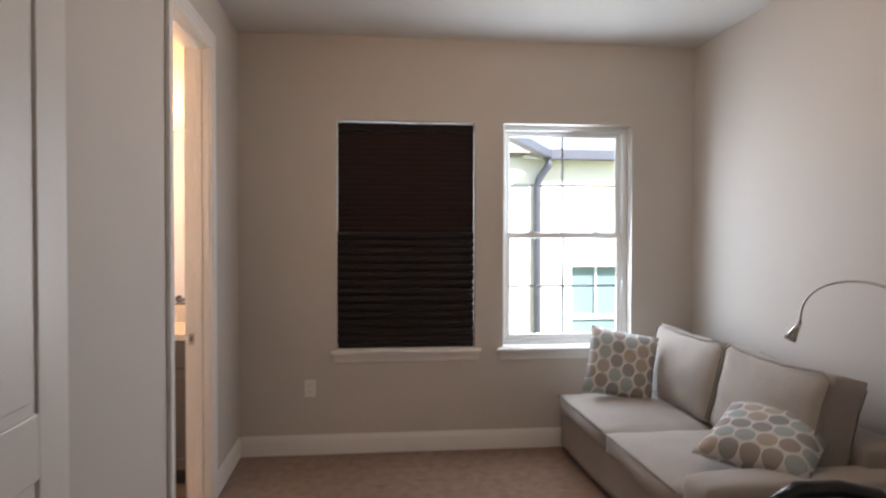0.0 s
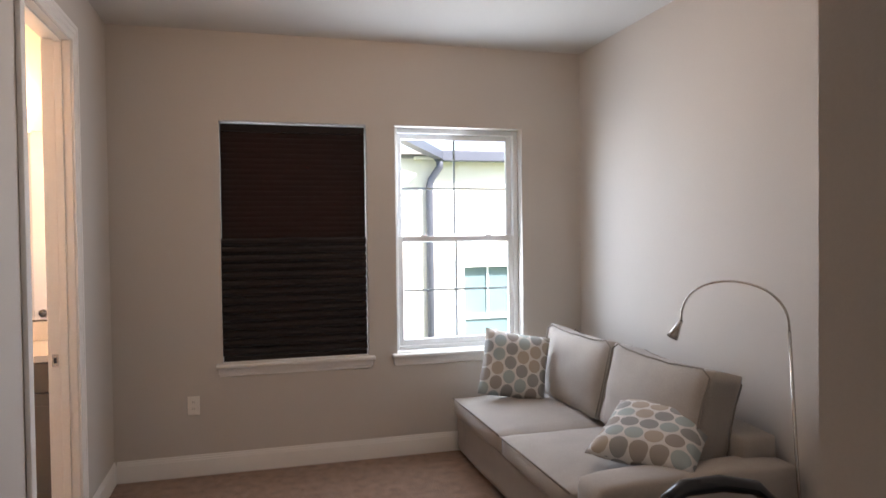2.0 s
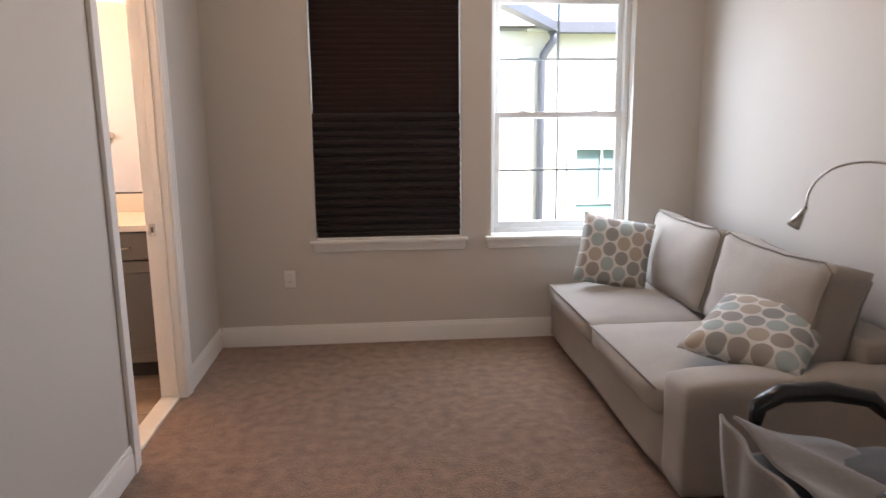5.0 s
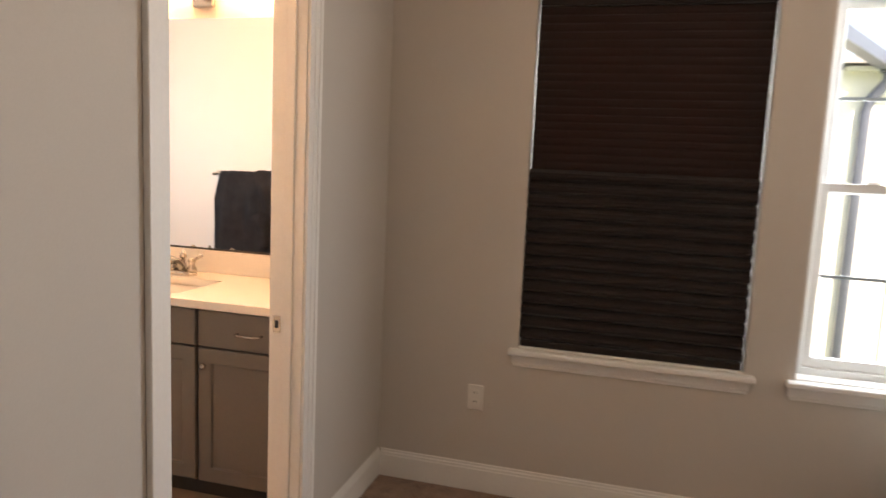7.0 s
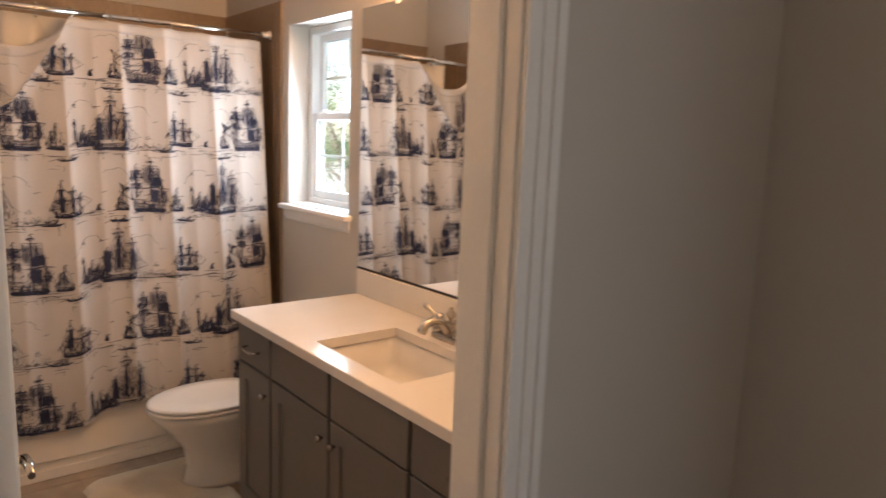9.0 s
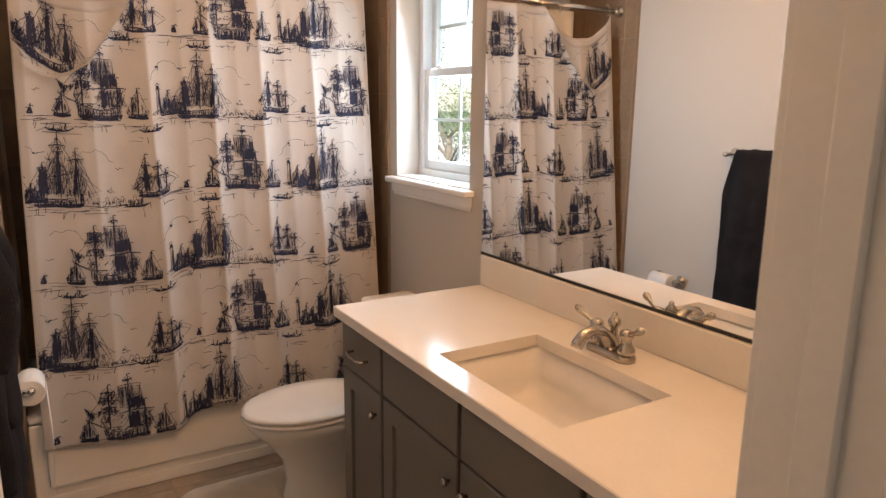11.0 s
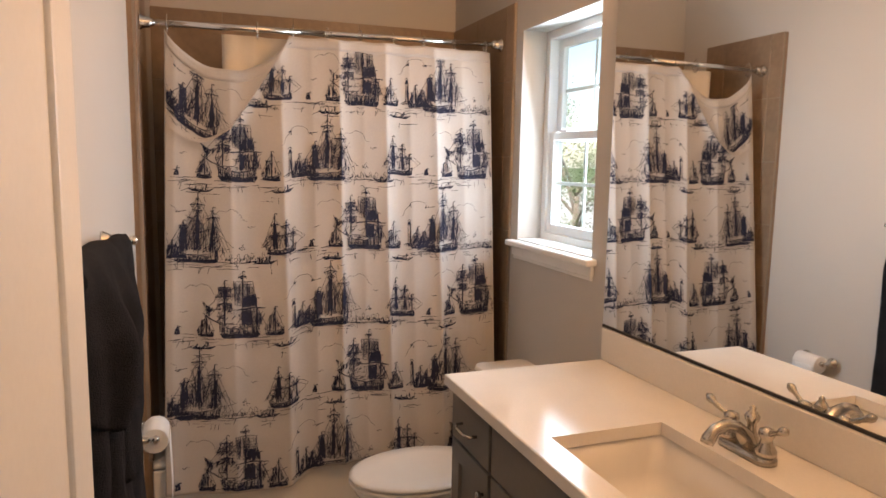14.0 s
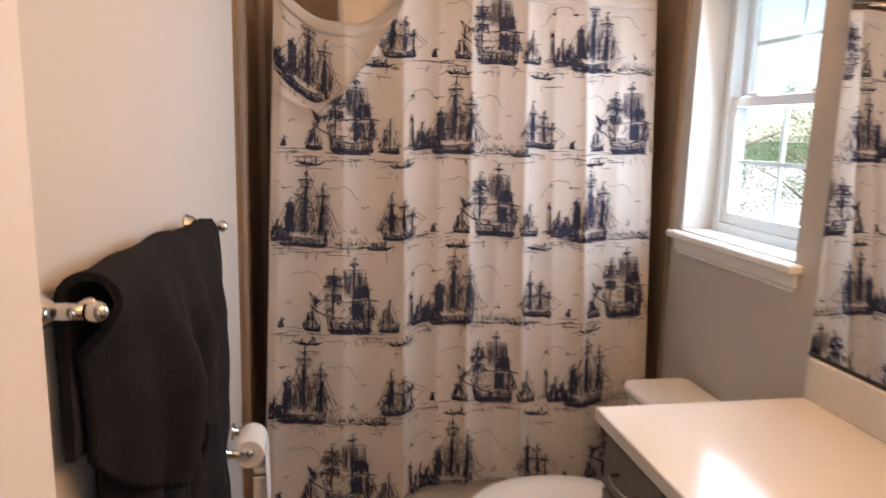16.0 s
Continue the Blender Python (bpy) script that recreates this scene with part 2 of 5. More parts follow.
def tube(bm, points, radii, sides=12, caps=True):
    """A round bar along points; radii is one number or one for each point."""
    points = [Vector(p) for p in points]
    if isinstance(radii, (int, float)):
        radii = [radii] * len(points)
    rings, side = [], None
    for i, p in enumerate(points):
        way = (points[min(i + 1, len(points) - 1)] - points[max(i - 1, 0)]).normalized()
        if side is None:
            side = way.orthogonal().normalized()
        side = (side - way * side.dot(way)).normalized()
        other = way.cross(side)
        rings.append([bm.verts.new(p + (side * math.cos(a) + other * math.sin(a)) * radii[i]) for a in (2 * math.pi * k / sides for k in range(sides))])
    for a, b in zip(rings, rings[1:]):
        for k in range(sides):
            bm.faces.new((a[k], a[(k + 1) % sides], b[(k + 1) % sides], b[k])).smooth = True
    if caps:
        bm.faces.new(rings[0][::-1])
        bm.faces.new(rings[-1])
    return bm


def lathe(bm, centre, profile, sides=28, squash=(1, 1), flip=False):
    """Turns a profile of (radius, height) about the vertical through centre."""
    c = Vector(centre)
    rings = []
    for r, z in profile:
        rings.append([bm.verts.new(c + Vector((r * squash[0] * math.cos(a), r * squash[1] * math.sin(a), z))) for a in (2 * math.pi * k / sides for k in range(sides))])
    for a, b in zip(rings, rings[1:]):
        for k in range(sides):
            bm.faces.new((a[k], a[(k + 1) % sides], b[(k + 1) % sides], b[k])).smooth = True
    bm.faces.new(rings[0][::-1])
    bm.faces.new(rings[-1])
    return bm


def loft(bm, rings, close=True):
    """Skins closed rings of points, one after the other."""
    made = [[bm.verts.new(p) for p in ring] for ring in rings]
    n = len(made[0])
    for a, b in zip(made, made[1:]):
        for k in range(n):
            bm.faces.new((a[k], a[(k + 1) % n], b[(k + 1) % n], b[k])).smooth = True
    if close:
        bm.faces.new(made[0][::-1])
        bm.faces.new(made[-1])
    return bm


def sheet(bm, nu, nv, at, thick=0.0):
    """A cloth or panel from at(u, v), u and v in 0..1, with a second skin thick behind it along the normal."""
    pts = [[Vector(at(i / nu, j / nv)) for j in range(nv + 1)] for i in range(nu + 1)]
    front = [[bm.verts.new(p) for p in col] for col in pts]
    for i in range(nu):
        for j in range(nv):
            bm.faces.new((front[i][j], front[i + 1][j], front[i + 1][j + 1], front[i][j + 1])).smooth = True
    if thick:
        back = []
        for i in range(nu + 1):
            col = []
            for j in range(nv + 1):
                du = pts[min(i + 1, nu)][j] - pts[max(i - 1, 0)][j]
                dv = pts[i][min(j + 1, nv)] - pts[i][max(j - 1, 0)]
                col.append(bm.verts.new(pts[i][j] - du.cross(dv).normalized() * thick))
            back.append(col)
        for i in range(nu):
            for j in range(nv):
                bm.faces.new((back[i][j], back[i][j + 1], back[i + 1][j + 1], back[i + 1][j])).smooth = True
        for i in range(nu):
            bm.faces.new((front[i][0], back[i][0], back[i + 1][0], front[i + 1][0]))
            bm.faces.new((front[i][nv], front[i + 1][nv], back[i + 1][nv], back[i][nv]))
        for j in range(nv):
            bm.faces.new((front[0][j], front[0][j + 1], back[0][j + 1], back[0][j]))
            bm.faces.new((front[nu][j], back[nu][j], back[nu][j + 1], front[nu][j + 1]))
    return bm


def thing(name, base, label, category, group="", kind="", turn=0.0):
    """An empty at the thing's base, which its parts hang from."""
    ob = new(name)
    ob.empty_display_size = 0.1
    ob.matrix_world = pose(*base, 0, 0, turn)
    return tagged(ob, label, category, group, kind)


def mesh_object(name, bm, material):
    me = bpy.data.meshes.new(name)
    bmesh.ops.recalc_face_normals(bm, faces=bm.faces)
    bm.to_mesh(me)
    bm.free()
    for m in material if isinstance(material, (list, tuple)) else (material,):
        me.materials.append(m)
    return new(name, me)


def part(name, bm, material, parent, label="", local=False):
    """Links bm as one mesh under a thing or a part. bm is in world places, or with local in the thing's own."""
    root = parent
    while root.parent:
        root = root.parent
    if not local:
        bm.transform(root.matrix_basis.inverted())
    ob = mesh_object(name, bm, material)
    ob.parent = parent
    return tagged(ob, label)


def single(name, bm, material, label, category, kind="", group=""):
    """A thing that is one mesh, with its origin at the middle of its foot."""
    lo = Vector([min(v.co[i] for v in bm.verts) for i in range(3)])
    hi = Vector([max(v.co[i] for v in bm.verts) for i in range(3)])
    base = Vector(((lo.x + hi.x) / 2, (lo.y + hi.y) / 2, lo.z))
    bm.transform(Matrix.Translation(-base))
    ob = mesh_object(name, bm, material)
    ob.location = base
    return tagged(ob, label, category, group, kind)


def structure(name, bm, material, label, category):
    return tagged(mesh_object(name, bm, material), label, category, "", "structure")


def wall_x(bm, x0, x1, y0, y1, z0, z1, holes=()):
    """A wall that runs along x, with holes (xa, xb, za, zb) through it."""
    at = x0
    for xa, xb, za, zb in sorted(holes):
        box(bm, at, xa, y0, y1, z0, z1)
        if za > z0:
            box(bm, xa, xb, y0, y1, z0, za)
        if zb < z1:
            box(bm, xa, xb, y0, y1, zb, z1)
        at = xb
    box(bm, at, x1, y0, y1, z0, z1)
    return bm


# ---- plan ----
H = 2.765                      # ceiling
N = 5.08                       # face of the bedroom wall with the windows
NB = 5.12                      # face of the bathroom wall with the mirror
WX0, WX1 = -0.745, -0.630       # wall between bath and bedroom
EAST = 2.475
BATH_S = 3.568                 # face of the bath wall with the towel bar
TILE_S = 3.600                 # face of the tile beside the tub
TUB_X = -3.20
BATH_W = -3.97
OPEN_Y0, OPEN_Y1, OPEN_Z = 3.543, 4.286, 2.460
WIN1 = (0.005, 0.930, 0.690, 2.212)
WIN2 = (1.120, 2.027, 0.690, 2.212)
WIN3 = (-3.148, -2.545, 1.225, 2.122)

bm = wall_x(bmesh.new(), WX0, 2.62, N, N + 0.22, -0.05, H, (WIN1, WIN2))
structure("wall_north", bm, WALL, "greige painted plaster wall with two window openings", "wall")
bm = wall_x(bmesh.new(), -4.12, WX0, NB, NB + 0.18, -0.05, H, (WIN3,))
structure("wall_bath_north", bm, WALL, "greige painted bathroom wall with a small window", "wall")
bm = boxes((WX0, WX1, -1.5, OPEN_Y0, -0.05, H), (WX0, WX1, OPEN_Y1, N, -0.05, H), (WX0, WX1, OPEN_Y0, OPEN_Y1, OPEN_Z, H))
structure("wall_bath_door", bm, WALL, "greige painted wall with the bathroom doorway", "wall")
structure("wall_east", boxes((EAST, EAST + 0.145, 1.195, N, -0.05, H)), WALL, "greige painted plaster wall behind the sofa", "wall")
structure("wall_entry_side", boxes((0.898, 1.018, -1.5, 1.315, -0.05, H)), WALL, "greige painted wall of the entry passage", "wall")
structure("wall_south", boxes((1.018, EAST, 1.195, 1.315, -0.05, H)), WALL, "greige painted plaster wall", "wall")
structure("wall_hall_end", boxes((WX0, 1.02, -1.62, -1.5, -0.05, H)), WALL, "greige painted wall that ends the passage", "wall")
SKEW = Matrix.Translation((-3.2, BATH_S, 0)) @ Matrix.Rotation(radians(-3.2), 4, "Z") @ Matrix.Translation((3.2, -BATH_S, 0))
structure("wall_bath_south", boxes((-4.12, WX0 - 0.002, BATH_S - 0.12, BATH_S, -0.05, H - 0.001)), WALL, "greige painted bathroom wall with towel bar", "wall").matrix_world = SKEW
structure("wall_bath_west", boxes((-4.12, BATH_W, BATH_S, NB, -0.05, H)), WALL, "greige painted wall above the bath tub", "wall")
structure("ceiling", boxes((WX0, 2.62, -1.62, N + 0.22, H, H + 0.15)), CEIL, "off-white textured plaster ceiling", "ceiling")
structure("ceiling_bath", boxes((-4.12, WX0 - 0.001, BATH_S - 0.30, NB + 0.18, H, H + 0.15)), CEIL, "off-white plaster bathroom ceiling", "ceiling")
structure("floor", boxes((WX1 - 0.03, 2.6, -1.6, N, -0.05, 0.0)), CARPET, "tan cut-pile carpet with foot marks", "floor")


def skirting(name, path, into):
    """A moulded baseboard along path; into: the sides (dx, dy) on which the room lies."""
    bm = bmesh.new()
    steps = ((0.0, 0.105, 0.014), (0.105, 0.118, 0.011), (0.118, 0.132, 0.007))
    for (xa, ya), (xb, yb), (dx, dy) in zip(path, path[1:], into):
        for za, zb, d in steps:
            box(bm, min(xa, xb) + min(dx * d, 0), max(xa, xb) + max(dx * d, 0), min(ya, yb) + min(dy * d, 0), max(ya, yb) + max(dy * d, 0), za, zb, 0.002)
    return structure(name, bm, TRIM, "white moulded wooden baseboard", "baseboard")


skirting("baseboard", [(WX1 + 0.015, N), (EAST - 0.015, N)], [(0, -1)])
skirting("baseboard_east", [(EAST, 1.335), (EAST, N)], [(-1, 0)])
skirting("baseboard_door_wall", [(WX1, 4.355), (WX1, N)], [(1, 0)])
skirting("baseboard_passage", [(WX1, -1.49), (WX1, 3.474)], [(1, 0)])
skirting("baseboard_entry", [(0.898, -1.49), (0.898, 1.315)], [(-1, 0)])
skirting("baseboard_bath", [(TUB_X + 0.03, NB), (-2.42, NB)], [(0, -1)])
skirting("baseboard_bath_south", [(TUB_X + 0.03, BATH_S), (-0.86, BATH_S)], [(0, 1)]).matrix_world = SKEW

# ---- windows ----
def window(name, hole, label, N=N, deep=0.085, bars=None):
    xa, xb, za, zb = hole
    w = thing(name, ((xa + xb) / 2, N + 0.10, za), label, "window", "windows", "structure")
    ya, yb = N + deep, N + deep + 0.08
    f = 0.034
    part("window_frame", boxes((xa, xa + f, ya, yb, za, zb, 0.003), (xb - f, xb, ya, yb, za, zb, 0.003), (xa + f, xb - f, ya, yb, zb - f, zb, 0.003), (xa + f, xb - f, ya, yb, za, za + f, 0.003)), VINYL, w)
    mid = (za + zb) / 2 + 0.0
    r = 0.036
    for tag, z0, z1, y0 in (("upper_sash", mid - 0.02, zb - f, ya + 0.045), ("lower_sash", za + f, mid + 0.022, ya + 0.012)):
        y1 = y0 + 0.028
        x0, x1 = xa + f, xb - f
        s = part(tag, boxes((x0, x0 + r, y0, y1, z0, z1, 0.003), (x1 - r, x1, y0, y1, z0, z1, 0.003), (x0 + r, x1 - r, y0, y1, z1 - r, z1, 0.003), (x0 + r, x1 - r, y0, y1, z0, z0 + r * 1.15, 0.003)), VINYL, w)
        g = part("pane", boxes((x0 + r, x1 - r, y0 + 0.011, y0 + 0.016, z0 + r, z1 - r)), GLASS, s)
        g.visible_shadow = False
        xm, zm = (x0 + x1) / 2, (z0 + z1) / 2
        part("muntin", boxes((xm - 0.007, xm + 0.007, y0 + 0.017, y0 + 0.024, z0 + r, z1 - r), (x0 + r, xm - 0.007, y0 + 0.017, y0 + 0.024, zm - 0.007, zm + 0.007), (xm + 0.007, x1 - r, y0 + 0.017, y0 + 0.024, zm - 0.007, zm + 0.007)), bars or MUNTIN, s)
        if tag == "lower_sash":
            for k in (0.22, 0.78):
                xl = x0 + (x1 - x0) * k
                part("sash_lock", boxes((xl - 0.025, xl + 0.025, y0 - 0.002, y0 + 0.02, z1, z1 + 0.012, 0.003)), VINYL, s)
    sill = part("window_sill", boxes((xa - 0.038, xb + 0.038, N - 0.045, N + 0.001, za - 0.026, za - 0.001, 0.005), (xa + 0.001, xb - 0.001, N + 0.001, ya - 0.002, za - 0.026, za + 0.006, 0.003)), TRIM, w, "white painted window stool")
    part("apron", boxes((xa - 0.025, xb + 0.025, N - 0.016, N - 0.001, za - 0.068, za - 0.027, 0.004), (xa - 0.018, xb + 0.018, N - 0.010, N - 0.001, za - 0.082, za - 0.068, 0.003)), TRIM, sill)
    return w


window("window_1", WIN1, "white vinyl single-hung window behind a drawn shade")
window("window_2", WIN2, "white vinyl single-hung window with muntins and bright daylight")
window("window_3", WIN3, "small white vinyl bathroom window above the toilet", NB, 0.112, VINYL)

# dark pleated shade, drawn down
shade = thing("cellular_shade", (0.46, N + 0.045, 0.70), "dark brown pleated cellular shade pulled fully down in the window", "window shade")
sx0, sx1 = WIN1[0] + 0.007, WIN1[1] - 0.010
part("head_rail", boxes((sx0 + 0.001, sx1 - 0.001, N + 0.018, N + 0.066, 2.150, 2.196, 0.004)), SHADE, shade)


def pleats(z0, z1, count, deep, sx0=sx0, sx1=sx1):
    bm = bmesh.new()
    n = count * 4
    rows = []
    for i in range(n + 1):
        z = z0 + (z1 - z0) * i / n
        y = N + 0.040 - deep * abs(math.sin(math.pi * i / 4)) ** 0.7
        sag = 0.002 * math.sin(i * 1.7)
        rows.append([(sx0 + (sx1 - sx0) * k / 6, y + 0.002 * math.sin(k * 2.1 + i * 0.6), z + sag * math.sin(math.pi * k / 6)) for k in range(7)])
    front = [[bm.verts.new(p) for p in r] for r in rows]
    back = [[bm.verts.new((p[0], N + 0.060, p[2])) for p in r] for r in rows]
    for i in range(n):
        for k in range(6):
            bm.faces.new((front[i][k], front[i][k + 1], front[i + 1][k + 1], front[i + 1][k]))
            bm.faces.new((back[i][k], back[i + 1][k], back[i + 1][k + 1], back[i][k + 1]))
        for k in (0, 6):
            bm.faces.new((front[i][k], front[i + 1][k], back[i + 1][k], back[i][k]))
    bm.faces.new([*front[0], *back[0][::-1]])
    bm.faces.new([*front[-1][::-1], *back[-1]])
    return bm


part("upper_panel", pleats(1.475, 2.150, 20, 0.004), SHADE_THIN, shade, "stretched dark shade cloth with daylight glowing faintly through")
for k in range(14):
    part("pleat", pleats(0.725 + 0.75 * k / 14, 0.725 + 0.75 * (k + 1) / 14, 1, 0.028, sx0 - 0.005, sx1 + 0.002), SHADE, shade)
part("bottom_rail", boxes((sx0, sx1, N + 0.018, N + 0.066, 0.695, 0.725, 0.004)), SHADE, shade)

# ---- bathroom doorway and door ----
j = thing("door_1", (WX1, 3.95, 0), "white doorway casing of the bathroom with steel strike plate", "door frame", "", "structure")
JY0, JY1, JZ = OPEN_Y0 + 0.019, OPEN_Y1 - 0.019, OPEN_Z - 0.019
part("jamb", boxes((WX0 - 0.001, WX1 + 0.001, OPEN_Y0, JY0, 0, JZ, 0.001)), TRIM, j)
part("jamb", boxes((WX0 - 0.001, WX1 + 0.001, JY1, OPEN_Y1, 0, JZ, 0.001)), TRIM, j)
part("head_jamb", boxes((WX0 - 0.001, WX1 + 0.001, OPEN_Y0, OPEN_Y1, JZ, OPEN_Z, 0.001)), TRIM, j)
part("door_stop", boxes((WX0 + 0.045, WX0 + 0.080, JY1 - 0.011, JY1, 0, JZ - 0.011, 0.002), (WX0 + 0.045, WX0 + 0.080, JY0, JY0 + 0.011, 0, JZ - 0.011, 0.002), (WX0 + 0.045, WX0 + 0.080, JY0, JY1, JZ - 0.011, JZ, 0.002)), TRIM, j)


def casing(x, side):
    """Three moulded boards round the opening on the face x of the wall; side: +1 into the bedroom."""
    made = []
    for steps in (((0.005, 0.036, 0.013), (0.036, 0.062, 0.016), (0.062, 0.084, 0.020)),):
        for tag in ("left", "right", "top"):
            bm = bmesh.new()
            for a, b, d in steps:
                xa, xb = (x + 0.0012, x + d) if side > 0 else (x - d, x - 0.0012)
                if tag == "left":
                    box(bm, xa, xb, JY0 - b, JY0 - a, 0, JZ + b, 0.002)
                elif tag == "right":
                    box(bm, xa, xb, JY1 + a, JY1 + b, 0, JZ + b, 0.002)
                else:
                    box(bm, xa, xb, JY0 - a, JY1 + a, JZ + a, JZ + b, 0.002)
            made.append(part("casing_board", bm, TRIM, j))
    return made


casing(WX1, 1)
casing(WX0, -1)
strike = part("strike_plate", boxes((WX0 + 0.006, WX0 + 0.034, JY1 - 0.0022, JY1 - 0.0002, 0.868, 0.928, 0.0006)), NICKEL, j, "brushed nickel strike plate")
part("strike_hole", boxes((WX0 + 0.013, WX0 + 0.026, JY1 - 0.003, JY1 - 0.0023, 0.885, 0.912)), SLOT, strike)
structure("threshold", boxes((WX0 - 0.01, WX1 - 0.03, JY0, JY1, -0.05, 0.012, 0.003)), MARBLE, "cream marble door threshold", "threshold")


def panel_door(name, hinge, turn, width, label, knob_side=True, stile=0.105):
    """A two-panel moulded door; local x runs from the hinge to the latch edge, y is its thickness, z up."""
    d = thing(name, hinge, label, "door", "", "", turn)
    th, h = 0.035, 2.42
    rail, lock = 0.115, 0.16
    body = bmesh.new()
    box(body, 0, width, 0.008, th - 0.008, 0.012, h)
    for x0, x1, z0, z1 in ((0, stile, 0.012, h), (width - stile, width, 0.012, h), (stile, width - stile, 0.012, 0.24), (stile, width - stile, h - rail, h), (stile, width - stile, 0.86, 0.86 + lock)):
        box(body, x0, x1, 0, th, z0, z1, 0.004, 2)
    slab = part("slab", body, DOOR, d, local=True)
    for z0, z1 in ((0.24, 0.86), (0.86 + lock, h - rail)):
        for ya, yb in ((0.002, 0.010), (th - 0.010, th - 0.002)):
            p = bmesh.new()
            box(p, stile + 0.030, width - stile - 0.030, ya, yb, z0 + 0.030, z1 - 0.030, 0.004, 2)
            part("panel", p, DOOR, slab, local=True)
    if knob_side:
        for s, y in ((1, th), (-1, 0)):
            k = bmesh.new()
            tube(k, [(width - 0.06, y, 0.90), (width - 0.06, y + s * 0.008, 0.90)], 0.030, 20)
            tube(k, [(width - 0.06, y + s * 0.008, 0.90), (width - 0.06, y + s * 0.045, 0.90)], 0.009, 12)
            tube(k, [(width - 0.06, y + s * 0.045, 0.90), (width - 0.09, y + s * 0.05, 0.90), (width - 0.155, y + s * 0.05, 0.903)], [0.011, 0.010, 0.007], 12)
            part("lever_handle", k, NICKEL, d, "brushed nickel lever handle", True)
        part("latch", boxes((width, width + 0.002, 0.006, 0.029, 0.87, 0.93)), NICKEL, d, local=True)
    for z in (0.24, 0.93, 1.617, 2.22):
        hb = bmesh.new()
        ring = [Vector((-0.0005, 0.017 + 0.012 * math.copysign(abs(math.cos(q)) ** 0.4, math.cos(q)), z + 0.05 * math.copysign(abs(math.sin(q)) ** 0.3, math.sin(q)))) for q in (2 * math.pi * k / 32 for k in range(32))]
        loft(hb, [ring, [p + Vector((-0.0022, 0, 0)) for p in ring]])
        tube(hb, [(-0.008, th + 0.004, z - 0.05), (-0.008, th + 0.004, z + 0.05)], 0.006, 10)
        leaf = part("hinge", hb, NICKEL, d, "brushed nickel butt hinge", True)
        for dy, dz in ((0.013, 0.036), (0.021, 0.0), (0.013, -0.036)):
            part("screw", tube(bmesh.new(), [(-0.0026, dy, z + dz), (-0.0034, dy, z + dz)], 0.0042, 10), SLOT, leaf, "", True)
    return d


panel_door("bathroom_door", (WX0 - 0.018, 3.608, 0.004), 180 - 2.6, 0.700, "white two-panel moulded door standing open against the bathroom wall")
panel_door("entry_door", (-0.570, 1.590, 0.004), 90 + 0.3, 0.822, "white two-panel moulded door standing open against the passage wall", False, 0.165)

# ---- small wall fittings ----
def outlet(base, axis, label, kind):
    """A wall plate, facing -y or -x by axis."""
    x, y, z = base
    o = thing("wall_outlet" if kind == "outlet" else "light_switch", (x, y, z - 0.058), label, kind)

    def lie(a0, a1, d0, d1, z0, z1, bv=0.0):
        return boxes((x + a0, x + a1, y - d1, y - d0, z0, z1, bv)) if axis == "y" else boxes((x - d1, x - d0, y + a0, y + a1, z0, z1, bv))

    part("cover_plate", lie(-0.036, 0.036, 0.0005, 0.006, z - 0.058, z + 0.058, 0.002), PLATE, o)
    if kind == "outlet":
        for dz in (-0.021, 0.021):
            f = part("socket_face", lie(-0.017, 0.017, 0.006, 0.0085, z + dz - 0.0145, z + dz + 0.0145, 0.002), PLATE, o)
            for da in (-0.006, 0.006):
                part("socket_slot", lie(da - 0.0012, da + 0.0012, 0.0085, 0.0089, z + dz - 0.002, z + dz + 0.007), SLOT, f)
    else:
        part("rocker", lie(-0.017, 0.017, 0.006, 0.010, z - 0.033, z + 0.033, 0.002), PLATE, o)
    return o


outlet((-0.172, N, 0.440), "y", "white duplex outlet on the greige wall", "outlet")
outlet((0.898, 1.176, 1.110), "x", "white rocker light switch on the passage wall", "switch")

# ---- bedroom: ceiling lamp ----
dome = thing("ceiling_lamp", (1.01, 3.41, H - 0.135), "frosted glass dome ceiling lamp, lit, with bronze finial", "ceiling lamp")
part("canopy", lathe(bmesh.new(), (1.01, 3.41, H), [(0.175, -0.001), (0.178, -0.018), (0.165, -0.030)], 36), BRONZE, dome, "dark bronze ceiling pan")
bowl = [(0.162 * math.cos(a), -0.032 - 0.082 * math.sin(a)) for a in [math.pi / 2 * k / 10 for k in range(10)]] + [(0.012, -0.114)]
glass_bowl = part("glass_bowl", lathe(bmesh.new(), (1.01, 3.41, H), bowl, 36), DOME, dome, "glowing frosted glass bowl")
glass_bowl.visible_shadow = False
part("finial", lathe(bmesh.new(), (1.01, 3.41, H), [(0.006, -0.112), (0.013, -0.117), (0.011, -0.124), (0.005, -0.127), (0.007, -0.132), (0.003, -0.137)], 16), BRONZE, dome)
lamp("dome_bulb", "POINT", pose(1.01, 3.41, H - 0.075), 3.6, (1.0, 0.66, 0.40), 0.05)

